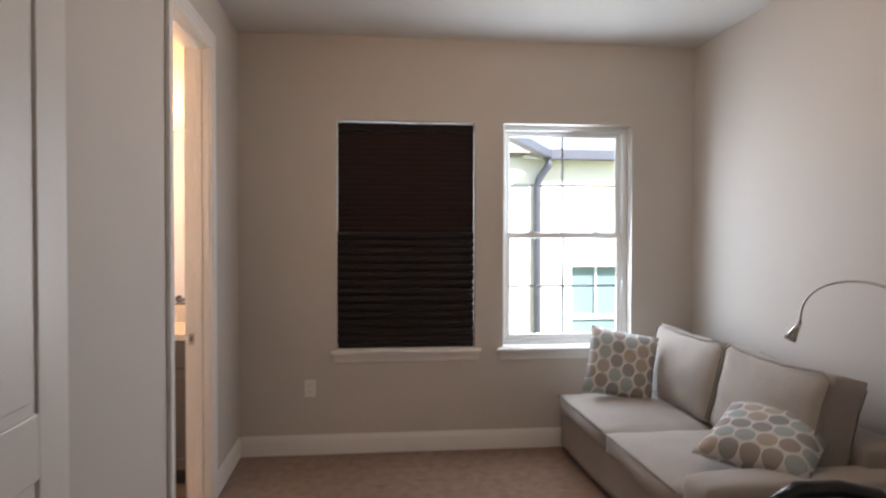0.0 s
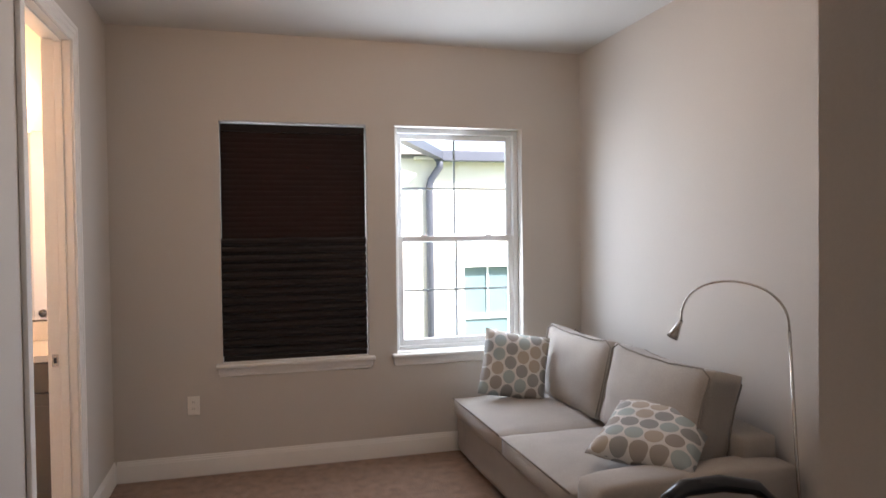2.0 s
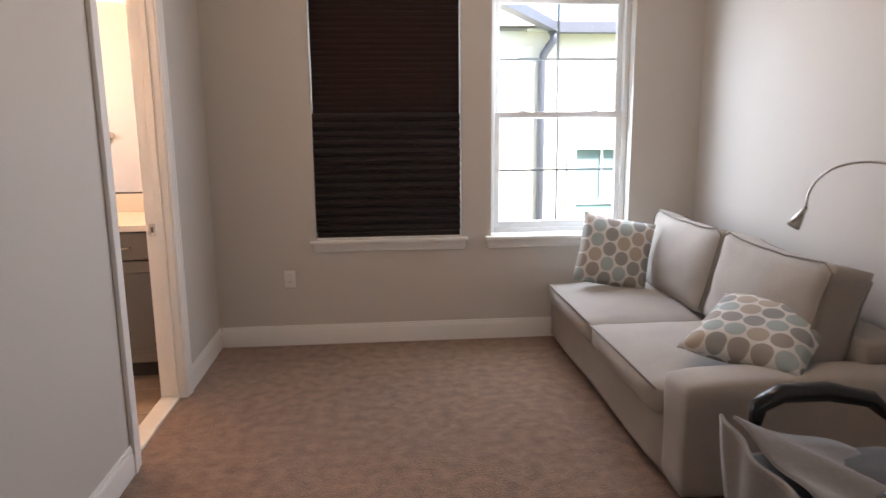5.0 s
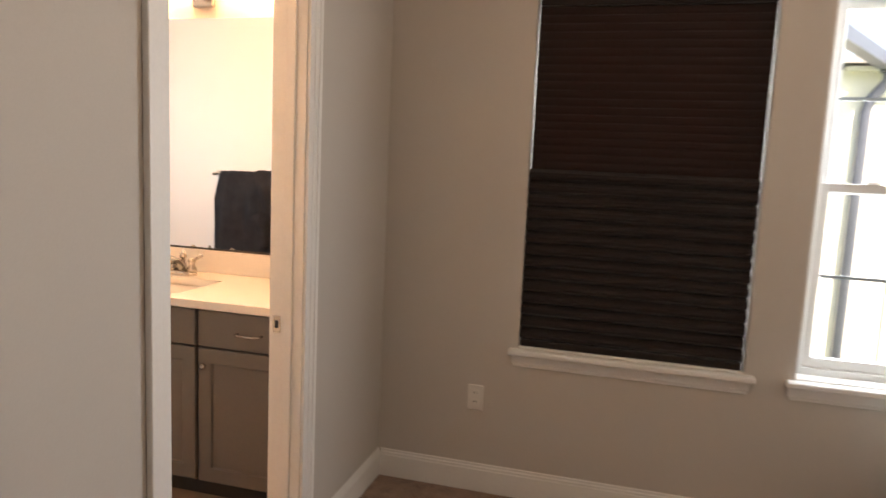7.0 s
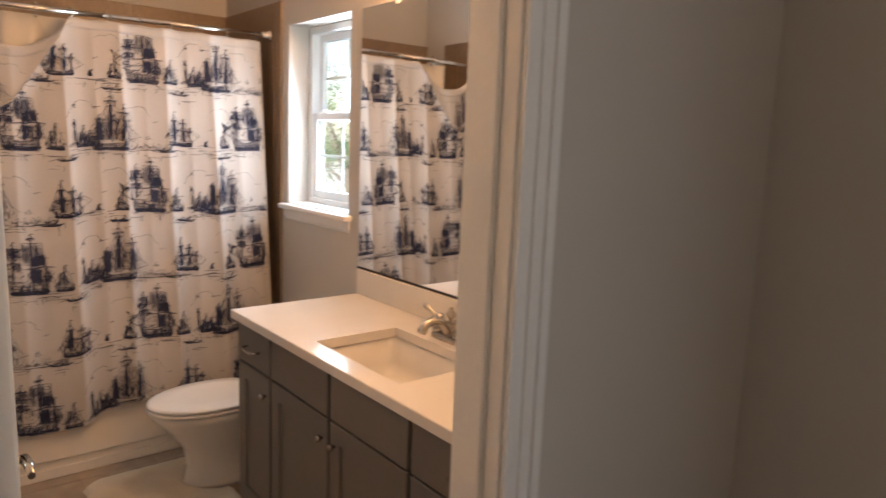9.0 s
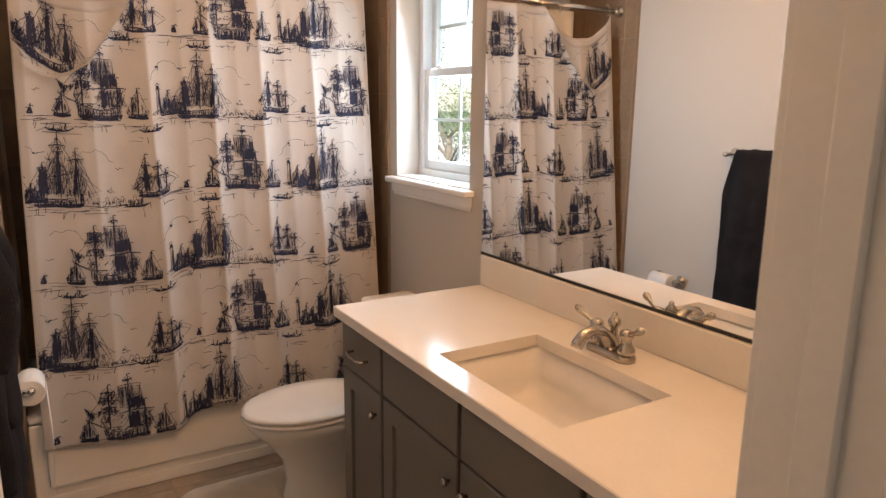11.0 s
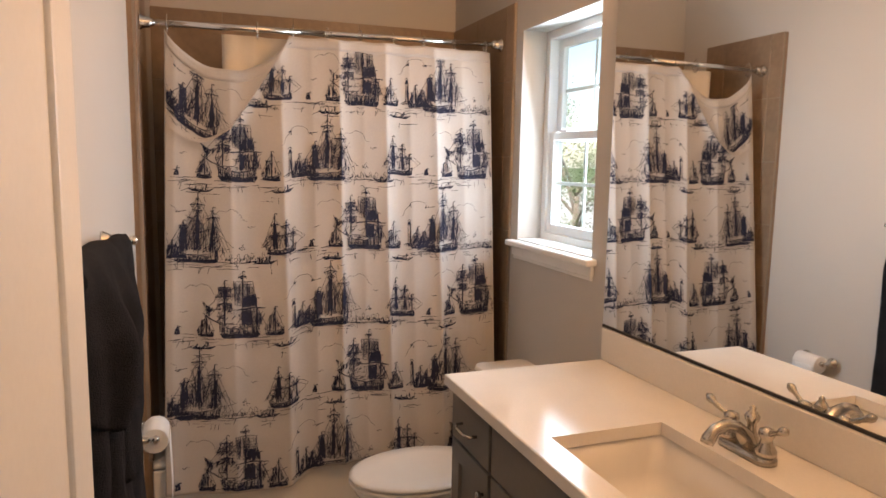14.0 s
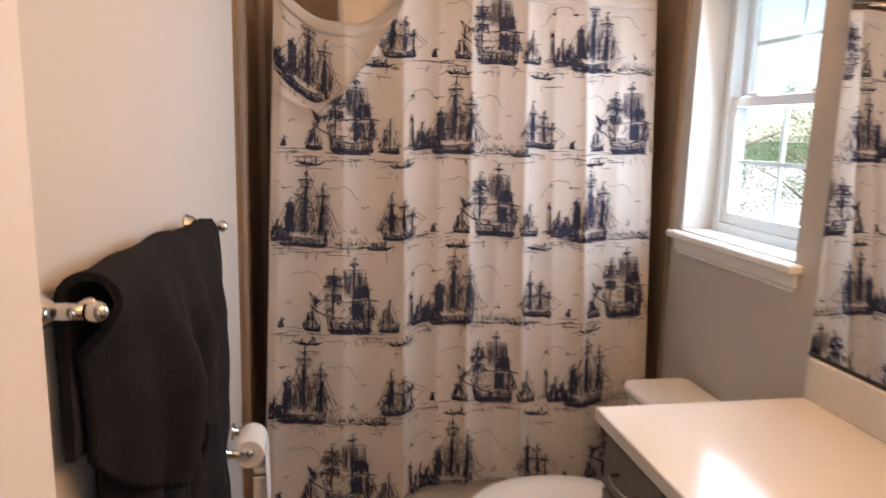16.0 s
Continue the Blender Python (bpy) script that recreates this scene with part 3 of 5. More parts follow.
# ---- bedroom: sofa ----
def cushion(bm, x0, x1, y0, y1, z0, z1, puff, soft=0.05, nu=14, nv=14, seed=0):
    """A stuffed box: rounded rims, bulging faces, slight dents. Puff lifts the top."""
    cx, cy, cz = (x0 + x1) / 2, (y0 + y1) / 2, (z0 + z1) / 2
    hx, hy, hz = (x1 - x0) / 2, (y1 - y0) / 2, (z1 - z0) / 2
    made = bmesh.ops.create_cube(bm, size=2.0)["verts"]
    edges = list({e for v in made for e in v.link_edges})
    bmesh.ops.subdivide_edges(bm, edges=edges, cuts=9, use_grid_fill=True)
    for v in bm.verts:
        if v.tag:
            continue
        v.tag = True
        p = v.co.copy()
        q = []
        for a, h in zip(p, (hx, hy, hz)):
            q.append(a * h)
        q = Vector(q)
        inner = Vector([max(-h + soft, min(h - soft, c)) for c, h in zip(q, (hx, hy, hz))])
        off = q - inner
        if off.length > 1e-6:
            q = inner + off.normalized() * min(soft, max(abs(off.x), abs(off.y), abs(off.z)))
        bulge = [(1 - p[(i + 1) % 3] ** 2) * (1 - p[(i + 2) % 3] ** 2) for i in range(3)]
        q.z += puff * bulge[2] * (1 if p.z > 0 else 0.15) * abs(p.z)
        q.x += puff * 0.5 * bulge[0] * p.x
        q.y += puff * 0.35 * bulge[1] * p.y
        w = noise.noise(Vector((q.x * 5 + seed, q.y * 5, q.z * 5))) * 0.008
        q += Vector((w, w * 0.5, w))
        v.co = Vector((cx, cy, cz)) + q
    for f in bm.faces:
        f.smooth = True
    return bm


def piping(path, r=0.0045):
    return tube(bmesh.new(), path, r, 6)


sofa = thing("sofa", (1.97, 3.99, 0.0), "beige woven two-seat sofa with one low arm, against the wall", "sofa")
part("base", cushion(bmesh.new(), 1.500, 2.44, 3.16, 4.99, 0.035, 0.285, 0.0, 0.018, seed=3), SOFA, sofa)
for k, (ya, yb) in enumerate(((3.212, 4.075), (4.082, 4.985))):
    c = part("seat_cushion", cushion(bmesh.new(), 1.478, 2.22, ya, yb, 0.272, 0.392, 0.050, 0.022, seed=k * 7), SOFA, sofa)
    part("piping", piping([(1.476, ya + 0.012, 0.382), (1.472, (ya + yb) / 2, 0.390), (1.476, yb - 0.012, 0.382)]), SOFA_SEAM, c)
part("backrest", cushion(bmesh.new(), 2.25, 2.45, 3.12, 4.98, 0.28, 0.585, 0.0, 0.04, seed=5), SOFA, sofa)
part("arm", cushion(bmesh.new(), 1.495, 2.44, 2.985, 3.205, 0.035, 0.482, 0.012, 0.035, seed=9), SOFA, sofa)
for k, (ya, yb) in enumerate(((3.20, 4.05), (4.07, 4.92))):
    b = bmesh.new()
    hw = (yb - ya) / 2
    cushion(b, -0.085, 0.085, -hw, hw, -0.222, 0.222, 0.012, 0.022, seed=20 + k)
    tilt = Matrix.Translation((2.185, (ya + yb) / 2, 0.618)) @ pose(0, 0, 0, 0, 14, 0)

    def plump(q):
        """Fills the middle of the cushion, pulls its corners out and wrinkles it."""
        ry, rz = q.y / hw, q.z / 0.23
        belly = max(0.0, 1 - rz * rz) * max(0.0, 1 - ry * ry)
        x = q.x + (-0.055 if q.x < 0 else 0.02) * belly ** 0.7
        x += 0.006 * math.sin(9 * ry + 7 * rz + k) * belly + 0.012 * noise.noise(Vector((ry * 3 + k * 4, rz * 3, 1.5)))
        ear = (abs(ry) * max(0.0, rz)) ** 5
        z = q.z + 0.022 * ear - 0.012 * max(0.0, rz) ** 3 * (1 - ry * ry) + 0.006 * noise.noise(Vector((ry * 4 + k * 9, 0.5, rz)))
        return Vector((x, q.y * (1 + 0.02 * ear), z))

    for v in b.verts:
        v.co = plump(v.co)
    b.transform(tilt)
    c = part("back_cushion", b, SOFA, sofa, "plump beige back cushion")
    for dx in (-0.086, 0.084):
        seam = [tilt @ plump(Vector((dx, -hw + 0.006, z))) for z in (-0.20, -0.1, 0.0, 0.1, 0.19)]
        seam += [tilt @ plump(Vector((dx, hw * (u / 7 - 1), 0.222))) for u in range(1, 14)]
        seam += [tilt @ plump(Vector((dx, hw - 0.006, z))) for z in (0.19, 0.1, 0.0, -0.1, -0.20)]
        part("piping", piping(seam, 0.0042), SOFA_SEAM, c)
for x in (1.56, 2.38):
    for y in (3.05, 4.93):
        part("leg", boxes((x - 0.025, x + 0.025, y - 0.025, y + 0.025, 0, 0.04, 0.004)), BRONZE, sofa)


def pillow(place, size, label, seed):
    bm = bmesh.new()
    n = 20
    for s in (1, -1):
        grid = []
        for i in range(n + 1):
            col = []
            for k in range(n + 1):
                u, v = 2 * i / n - 1, 2 * k / n - 1
                pull = 1 - 0.07 * (1 - max(abs(u), abs(v)) ** 6) - 0.05 * (1 - abs(u * v)) * max(abs(u), abs(v)) ** 3
                fat = ((1 - u ** 4) * (1 - v ** 4)) ** 0.55
                w = 0.007 * noise.noise(Vector((u * 2.2 + seed, v * 2.2, s)))
                col.append(bm.verts.new((u * size / 2 * pull, v * size / 2 * pull, s * (0.075 * fat) + w * fat)))
            grid.append(col)
        for i in range(n):
            for k in range(n):
                f = (grid[i][k], grid[i + 1][k], grid[i + 1][k + 1], grid[i][k + 1])
                bm.faces.new(f if s > 0 else f[::-1]).smooth = True
    bmesh.ops.remove_doubles(bm, verts=bm.verts, dist=0.0008)
    ob = mesh_object("throw_pillow", bm, DOTS)
    ob.matrix_world = place
    return tagged(ob, label, "pillow", "pillows on the sofa")


pillow(Matrix.Translation((1.815, 4.715, 0.632)) @ Matrix.Rotation(radians(-10), 4, "Z") @ Matrix.Rotation(radians(70), 4, "X") @ Matrix.Rotation(radians(-11), 4, "Z"), 0.43, "off-white throw pillow with grey ovals leaning on the sofa", 1)
pillow(Matrix.Translation((1.955, 3.345, 0.560)) @ Matrix.Rotation(radians(-13), 4, "Y") @ Matrix.Rotation(radians(12), 4, "X") @ Matrix.Rotation(radians(38), 4, "Z"), 0.48, "off-white throw pillow with tan ovals lying by the arm", 5)

# ---- bedroom: floor lamp ----
fl = thing("floor_lamp", (2.36, 2.87, 0.0), "slim nickel gooseneck floor lamp, switched off, behind the sofa arm", "floor lamp")
part("foot", lathe(bmesh.new(), (2.36, 2.87, 0), [(0.10, 0.0), (0.10, 0.012), (0.03, 0.022), (0.012, 0.03)], 24), NICKEL, fl)
part("pole", tube(bmesh.new(), [(2.36, 2.87, 0.02), (2.40, 2.965, 0.48), (2.418, 3.027, 1.05)], 0.0075, 10), NICKEL, fl)
neck = []
for k in range(25):
    a = math.pi * 1.02 * k / 24
    s = (1 - math.cos(a)) / 2
    neck.append((2.418 - 0.195 * s, 3.027 + 0.487 * s, 1.05 - 0.004 * s + 0.205 * max(0.0, math.sin(a)) ** 0.8))
tip = Vector(neck[-1])
part("gooseneck", tube(bmesh.new(), neck, 0.0055, 10), NICKEL, fl)
part("lamp_head", tube(bmesh.new(), [tip, tip + Vector((-0.005, 0.012, -0.02)), tip + Vector((-0.028, 0.036, -0.085))], [0.010, 0.013, 0.029], 18), NICKEL, fl, "small conical nickel lamp head")

# ---- bedroom: desk chair ----
ch = thing("desk_chair", (1.60, 2.26, 0.0), "black desk chair with curved arms under a grey cloth", "chair")
part("seat", cushion(bmesh.new(), 1.36, 1.84, 2.03, 2.49, 0.40, 0.48, 0.02, 0.03, seed=31), MESH, ch)
part("backrest", sheet(bmesh.new(), 8, 12, lambda u, v: (1.83 + 0.02 * v, 2.06 + 0.40 * u, 0.44 + 0.12 * v), 0.025), MESH, ch)
part("grey_cloth", sheet(bmesh.new(), 18, 16, lambda u, v: (1.345 - 0.03 * math.sin(math.pi * u) + 0.05 * (1 - v) + 0.010 * math.sin(u * 15 + v * 3), 2.02 + 0.50 * u, 0.14 + 0.40 * v + 0.04 * u * v), 0.010), GREY, ch, "grey woven cloth hanging from the seat")
part("cloth_on_seat", sheet(bmesh.new(), 10, 12, lambda u, v: (1.345 + 0.42 * v, 2.04 + 0.44 * u, 0.545 + 0.035 * u * (1 - v) - 0.10 * v + 0.012 * math.sin(u * 9 + v * 7)), 0.010), GREY, ch)
for y in (2.0, 2.52):
    arm = [(x + 0.07, y_, z) for x, y_, z in [(1.52, y, 0.44), (1.42, y, 0.475), (1.365, y, 0.53), (1.375, y, 0.60), (1.44, y, 0.635), (1.58, y, 0.635), (1.72, y, 0.605), (1.80, y, 0.54), (1.82, y, 0.46)]]
    part("armrest", tube(bmesh.new(), arm, [0.016, 0.017, 0.020, 0.026, 0.029, 0.029, 0.026, 0.02, 0.016], 14), BLACK, ch, "glossy black curved armrest")
part("column", tube(bmesh.new(), [(1.60, 2.26, 0.06), (1.60, 2.26, 0.41)], 0.03, 14), BLACK, ch)
for k in range(5):
    a = 2 * math.pi * k / 5 + 0.3
    e = (1.60 + 0.27 * math.cos(a), 2.26 + 0.27 * math.sin(a))
    spoke = part("base_spoke", tube(bmesh.new(), [(1.60, 2.26, 0.10), (*e, 0.065)], [0.024, 0.014], 8), BLACK, ch)
    part("caster", tube(bmesh.new(), [(e[0] - 0.02, e[1], 0.027), (e[0] + 0.02, e[1], 0.027)], 0.027, 14), BLACK, spoke)

ch.location += Vector((0.06, 0.04, 0.0))

# ---- bathroom: vanity ----
VX0, VX1 = -2.404, WX0 - 0.004
VF = 4.542                     # cabinet front
CT = 0.886
van = thing("vanity_cabinet", ((VX0 + VX1) / 2, 4.78, 0.0), "grey painted shaker vanity cabinet with nickel pulls", "cabinet")
part("body", boxes((VX0, VX1, VF + 0.021, NB - 0.003, 0.10, 0.68), (VX0, -1.93, VF + 0.021, NB - 0.003, 0.68, 0.848), (-1.31, VX1, VF + 0.021, NB - 0.003, 0.68, 0.848), (-1.93, -1.31, VF + 0.021, VF + 0.04, 0.68, 0.848)), CAB, van)
# near-black colour holds the shade of the toe recess and door gaps
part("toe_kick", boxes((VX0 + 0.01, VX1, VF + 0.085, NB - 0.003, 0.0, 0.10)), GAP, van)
part("face_frame", boxes((VX0 + 0.004, VX1 - 0.002, VF + 0.017, VF + 0.0205, 0.102, 0.846)), GAP, van)
cols = ((VX0, -2.111), (-2.101, -1.680), (-1.670, -1.247), (-1.237, VX1 - 0.004))


def shaker(x0, x1, z0, z1, rail=0.062):
    """A frame-and-panel door front in one skin."""
    ya, yb = VF - 0.003, VF + 0.016

    def rect(g, y):
        return [Vector((x0 + g, y, z0 + g)), Vector((x1 - g, y, z0 + g)), Vector((x1 - g, y, z1 - g)), Vector((x0 + g, y, z1 - g))]

    bm = loft(bmesh.new(), [rect(0, yb), rect(0, ya + 0.003), rect(0.003, ya), rect(rail - 0.002, ya), rect(rail, ya + 0.002), rect(rail + 0.002, ya + 0.009), rect(rail + 0.004, ya + 0.010)])
    for f in bm.faces:
        f.smooth = False
    return bm


def knob(x, z, parent):
    part("knob", tube(bmesh.new(), [(x, VF - 0.003, z), (x, VF - 0.012, z), (x, VF - 0.014, z), (x, VF - 0.024, z), (x, VF - 0.028, z)], [0.005, 0.005, 0.011, 0.012, 0.007], 14), NICKEL, parent, "brushed nickel knob")


for i, (x0, x1) in enumerate(cols):
    top = part("drawer_front" if i in (0, 3) else "false_front", boxes((x0 + 0.003, x1 - 0.003, VF - 0.003, VF + 0.016, 0.692, 0.843, 0.0025)), CAB, van)
    d = part("cabinet_door", shaker(x0 + 0.003, x1 - 0.003, 0.108, 0.684), CAB, van)
    if i in (0, 3):
        xm = (x0 + x1) / 2
        pull = [(xm - 0.055, VF - 0.003, 0.762), (xm - 0.054, VF - 0.026, 0.762), (xm - 0.03, VF - 0.033, 0.760), (xm + 0.03, VF - 0.033, 0.760), (xm + 0.054, VF - 0.026, 0.762), (xm + 0.055, VF - 0.003, 0.762)]
        part("bar_pull", tube(bmesh.new(), pull, 0.0045, 8), NICKEL, top, "brushed nickel bar pull")
    knob({0: x1 - 0.035, 1: x1 - 0.035, 2: x0 + 0.035, 3: x0 + 0.035}[i], 0.612, d)

SX0, SX1, SY0, SY1 = -1.872, -1.376, 4.596, 4.928
bm = bmesh.new()
ZA, ZB = 0.852, CT
for r in ((VX0 - 0.02, SX0, 4.522, NB - 0.002), (SX1, VX1, 4.522, NB - 0.002), (SX0, SX1, 4.522, SY0), (SX0, SX1, SY1, NB - 0.002)):
    box(bm, *r, ZA, ZB)
bmesh.ops.remove_doubles(bm, verts=bm.verts, dist=0.0001)
top = thing("countertop", (-1.6, 4.82, ZA), "glossy white quartz vanity top with sink cut-out and backsplash", "countertop")
part("slab", bm, QUARTZ, top)
part("front_edge", boxes((VX0 - 0.0225, VX1, 4.518, 4.522, ZA, ZB, 0.0015)), QUARTZ, top)
part("backsplash", boxes((VX0 - 0.022, VX1, NB - 0.022, NB - 0.002, ZB + 0.0005, ZB + 0.112, 0.002)), QUARTZ, top)

sink = thing("undermount_sink", ((SX0 + SX1) / 2, (SY0 + SY1) / 2, 0.70), "rectangular white ceramic undermount sink with nickel drain", "sink")


def rounded(x0, x1, y0, y1, z, r, n=6):
    pts = []
    for cx, cy, a0 in ((x1 - r, y1 - r, 0), (x0 + r, y1 - r, 90), (x0 + r, y0 + r, 180), (x1 - r, y0 + r, 270)):
        for k in range(n + 1):
            a = radians(a0 + 90 * k / n)
            pts.append(Vector((cx + r * math.cos(a), cy + r * math.sin(a), z)))
    return pts


o = 0.012
rings = [rounded(SX0 - o, SX1 + o, SY0 - o, SY1 + o, 0.8515, 0.035), rounded(SX0 - o, SX1 + o, SY0 - o, SY1 + o, 0.846, 0.035), rounded(SX0 - 0.003, SX1 + 0.003, SY0 - 0.003, SY1 + 0.003, 0.844, 0.04),
         rounded(SX0 + 0.004, SX1 - 0.004, SY0 + 0.004, SY1 - 0.004, 0.76, 0.045), rounded(SX0 + 0.02, SX1 - 0.02, SY0 + 0.02, SY1 - 0.02, 0.728, 0.05), rounded(SX0 + 0.06, SX1 - 0.06, SY0 + 0.05, SY1 - 0.05, 0.718, 0.05), rounded(-1.640, -1.590, 4.755, 4.805, 0.712, 0.024)]
bowl_mesh = loft(bmesh.new(), rings, False)
bowl_mesh.faces.new([v for v in list(bowl_mesh.verts)[-len(rings[-1]):]])
part("basin", bowl_mesh, CERAMIC, sink)
part("overflow", tube(bmesh.new(), [(-1.60, SY0 + 0.0035, 0.805), (-1.60, SY0 + 0.0065, 0.805)], 0.011, 16), SLOT, sink)
part("drain", lathe(bmesh.new(), (-1.615, 4.78, 0.7125), [(0.026, 0.0), (0.027, 0.003), (0.02, 0.004), (0.017, 0.001)], 20), NICKEL, sink)
part("drain_stopper", lathe(bmesh.new(), (-1.615, 4.78, 0.714), [(0.014, 0.0), (0.015, 0.004), (0.004, 0.006)], 16), SLOT, sink)

fc = thing("faucet", (-1.645, 4.995, CT), "brushed nickel two-handle centerset faucet", "faucet")
base = [rounded(-1.725, -1.565, 4.967, 5.023, CT + z, 0.027) for z in (0.0, 0.012)] + [rounded(-1.718, -1.572, 4.973, 5.017, CT + 0.02, 0.021)]
part("deck_plate", loft(bmesh.new(), base), NICKEL, fc)
sp = [(-1.645, 5.000, CT + 0.012), (-1.645, 4.985, CT + 0.046), (-1.645, 4.958, CT + 0.070), (-1.645, 4.925, CT + 0.078), (-1.645, 4.895, CT + 0.070), (-1.645, 4.878, CT + 0.050), (-1.645, 4.874, CT + 0.040)]
part("spout", tube(bmesh.new(), sp, [0.026, 0.020, 0.016, 0.0145, 0.0145, 0.0165, 0.0155], 18), NICKEL, fc)
part("lift_knob", lathe(bmesh.new(), (-1.645, 5.004, CT + 0.018), [(0.020, 0), (0.018, 0.022), (0.011, 0.040), (0.010, 0.056), (0.016, 0.064), (0.018, 0.074), (0.012, 0.084), (0.007, 0.088), (0.008, 0.094), (0.002, 0.100)], 18), NICKEL, fc)
for s in (-1, 1):
    x = -1.645 + s * 0.055
    h = part("handle_post", lathe(bmesh.new(), (x, 4.995, CT + 0.018), [(0.024, 0), (0.024, 0.014), (0.015, 0.028), (0.013, 0.040), (0.019, 0.050), (0.017, 0.062), (0.005, 0.068)], 18), NICKEL, fc)
    part("lever", tube(bmesh.new(), [(x, 4.995, CT + 0.070), (x + s * 0.022, 4.988, CT + 0.080), (x + s * 0.046, 4.982, CT + 0.092), (x + s * 0.054, 4.981, CT + 0.097), (x + s * 0.062, 4.980, CT + 0.102), (x + s * 0.070, 4.979, CT + 0.106)], [0.009, 0.006, 0.007, 0.011, 0.011, 0.004], 12), NICKEL, h)

mir = thing("wall_mirror", (-1.6, NB - 0.004, 1.0), "large frameless wall mirror above the vanity", "mirror")
part("glass", boxes((-2.442, VX1 - 0.002, NB - 0.0075, NB - 0.0015, 1.0, 2.118)), SILVER, mir)
for x in (-2.18, -1.05):
    part("mirror_clip", boxes((x - 0.012, x + 0.012, NB - 0.013, NB - 0.001, 2.106, 2.132, 0.002)), PLATE, mir)
part("lower_channel", boxes((-2.442, VX1 - 0.002, NB - 0.011, NB - 0.0012, 0.9992, 1.0075)), GAP, mir, "dark channel under the mirror")

vl = thing("vanity_light", (-1.60, NB - 0.03, 2.20), "nickel three-arm vanity light with lit frosted shades", "wall lamp")
part("wall_plate", boxes((-1.66, -1.54, NB - 0.028, NB - 0.002, 2.165, 2.285, 0.008)), NICKEL, vl)
part("cross_bar", tube(bmesh.new(), [(-1.985, NB - 0.085, 2.215), (-1.79, NB - 0.07, 2.235), (-1.60, NB - 0.06, 2.24), (-1.41, NB - 0.07, 2.235), (-1.215, NB - 0.085, 2.215)], [0.012, 0.009, 0.013, 0.009, 0.012], 10), NICKEL, vl)
part("stem", tube(bmesh.new(), [(-1.60, NB - 0.02, 2.24), (-1.60, NB - 0.06, 2.24)], 0.014, 10), NICKEL, vl)
for x in (-1.985, -1.60, -1.215):
    yb = NB - 0.085
    holder = part("shade_holder", lathe(bmesh.new(), (x, yb, 2.208), [(0.012, -0.008), (0.034, 0.0), (0.036, 0.012), (0.03, 0.02)], 18), NICKEL, vl)
    g = part("glass_shade", lathe(bmesh.new(), (x, yb, 2.226), [(0.034, 0.0), (0.042, 0.035), (0.052, 0.085), (0.064, 0.125)], 24), BULB, holder, "glowing frosted glass shade")
    g.visible_shadow = False
    lamp("vanity_bulb", "POINT", pose(x, yb - 0.01, 2.30), 6.4, (1.0, 0.58, 0.28), 0.045)

# ---- bathroom: toilet ----
def oval(cx, cy, rx, ry, z, n=28, blunt=0.0):
    pts = []
    for k in range(n):
        a = 2 * math.pi * k / n
        x, y = math.cos(a), math.sin(a)
        if y > 0:
            y = y * (1 - blunt)
            x = math.copysign(abs(x) ** (1 - 0.4 * blunt), x)
        pts.append(Vector((cx + rx * x, cy + ry * y, z)))
    return pts


TX = -2.79
toilet = thing("toilet", (TX, 4.66, 0.0), "white ceramic toilet with the lid closed", "toilet")
bowl = [oval(TX, 4.665, 0.115, 0.235, 0.0000), oval(TX, 4.665, 0.112, 0.232, 0.0185), oval(TX, 4.655, 0.10, 0.205, 0.0925), oval(TX, 4.635, 0.108, 0.20, 0.1850), oval(TX, 4.60, 0.150, 0.232, 0.2775), oval(TX, 4.58, 0.182, 0.265, 0.3330), oval(TX, 4.575, 0.188, 0.275, 0.3626), oval(TX, 4.575, 0.180, 0.268, 0.3700)]
part("bowl", loft(bmesh.new(), bowl), CERAMIC, toilet)
seat = [oval(TX, 4.568, 0.180, 0.268, 0.3709), oval(TX, 4.568, 0.190, 0.280, 0.3756), oval(TX, 4.568, 0.190, 0.280, 0.3848), oval(TX, 4.568, 0.180, 0.27, 0.3885)]
part("seat", loft(bmesh.new(), seat), SEAT, toilet)
lid = [oval(TX, 4.567, 0.178, 0.266, 0.3899), oval(TX, 4.567, 0.188, 0.278, 0.3941), oval(TX, 4.567, 0.188, 0.278, 0.4033), oval(TX, 4.567, 0.176, 0.262, 0.4098), oval(TX, 4.567, 0.12, 0.18, 0.4144)]
part("lid", loft(bmesh.new(), lid), SEAT, toilet, "closed white plastic lid")
tank = bmesh.new()
rings = [rounded(TX - 0.17, TX + 0.17, 4.89, 5.09, 0.37, 0.03), rounded(TX - 0.19, TX + 0.19, 4.875, 5.095, 0.50, 0.03), rounded(TX - 0.20, TX + 0.20, 4.87, 5.095, 0.69, 0.03)]
part("tank", loft(tank, rings), CERAMIC, toilet)
rings = [rounded(TX - 0.208, TX + 0.208, 4.858, 5.10, 0.692, 0.035), rounded(TX - 0.212, TX + 0.212, 4.854, 5.102, 0.71, 0.035), rounded(TX - 0.205, TX + 0.205, 4.862, 5.096, 0.727, 0.03)]
part("tank_lid", loft(bmesh.new(), rings), CERAMIC, toilet)
part("neck", boxes((TX - 0.11, TX + 0.11, 4.78, 5.04, 0.26, 0.375, 0.02)), CERAMIC, toilet)
part("flush_lever", tube(bmesh.new(), [(TX - 0.14, 4.872, 0.64), (TX - 0.14, 4.852, 0.64), (TX - 0.09, 4.845, 0.635)], [0.01, 0.008, 0.006], 8), CHROME, toilet)

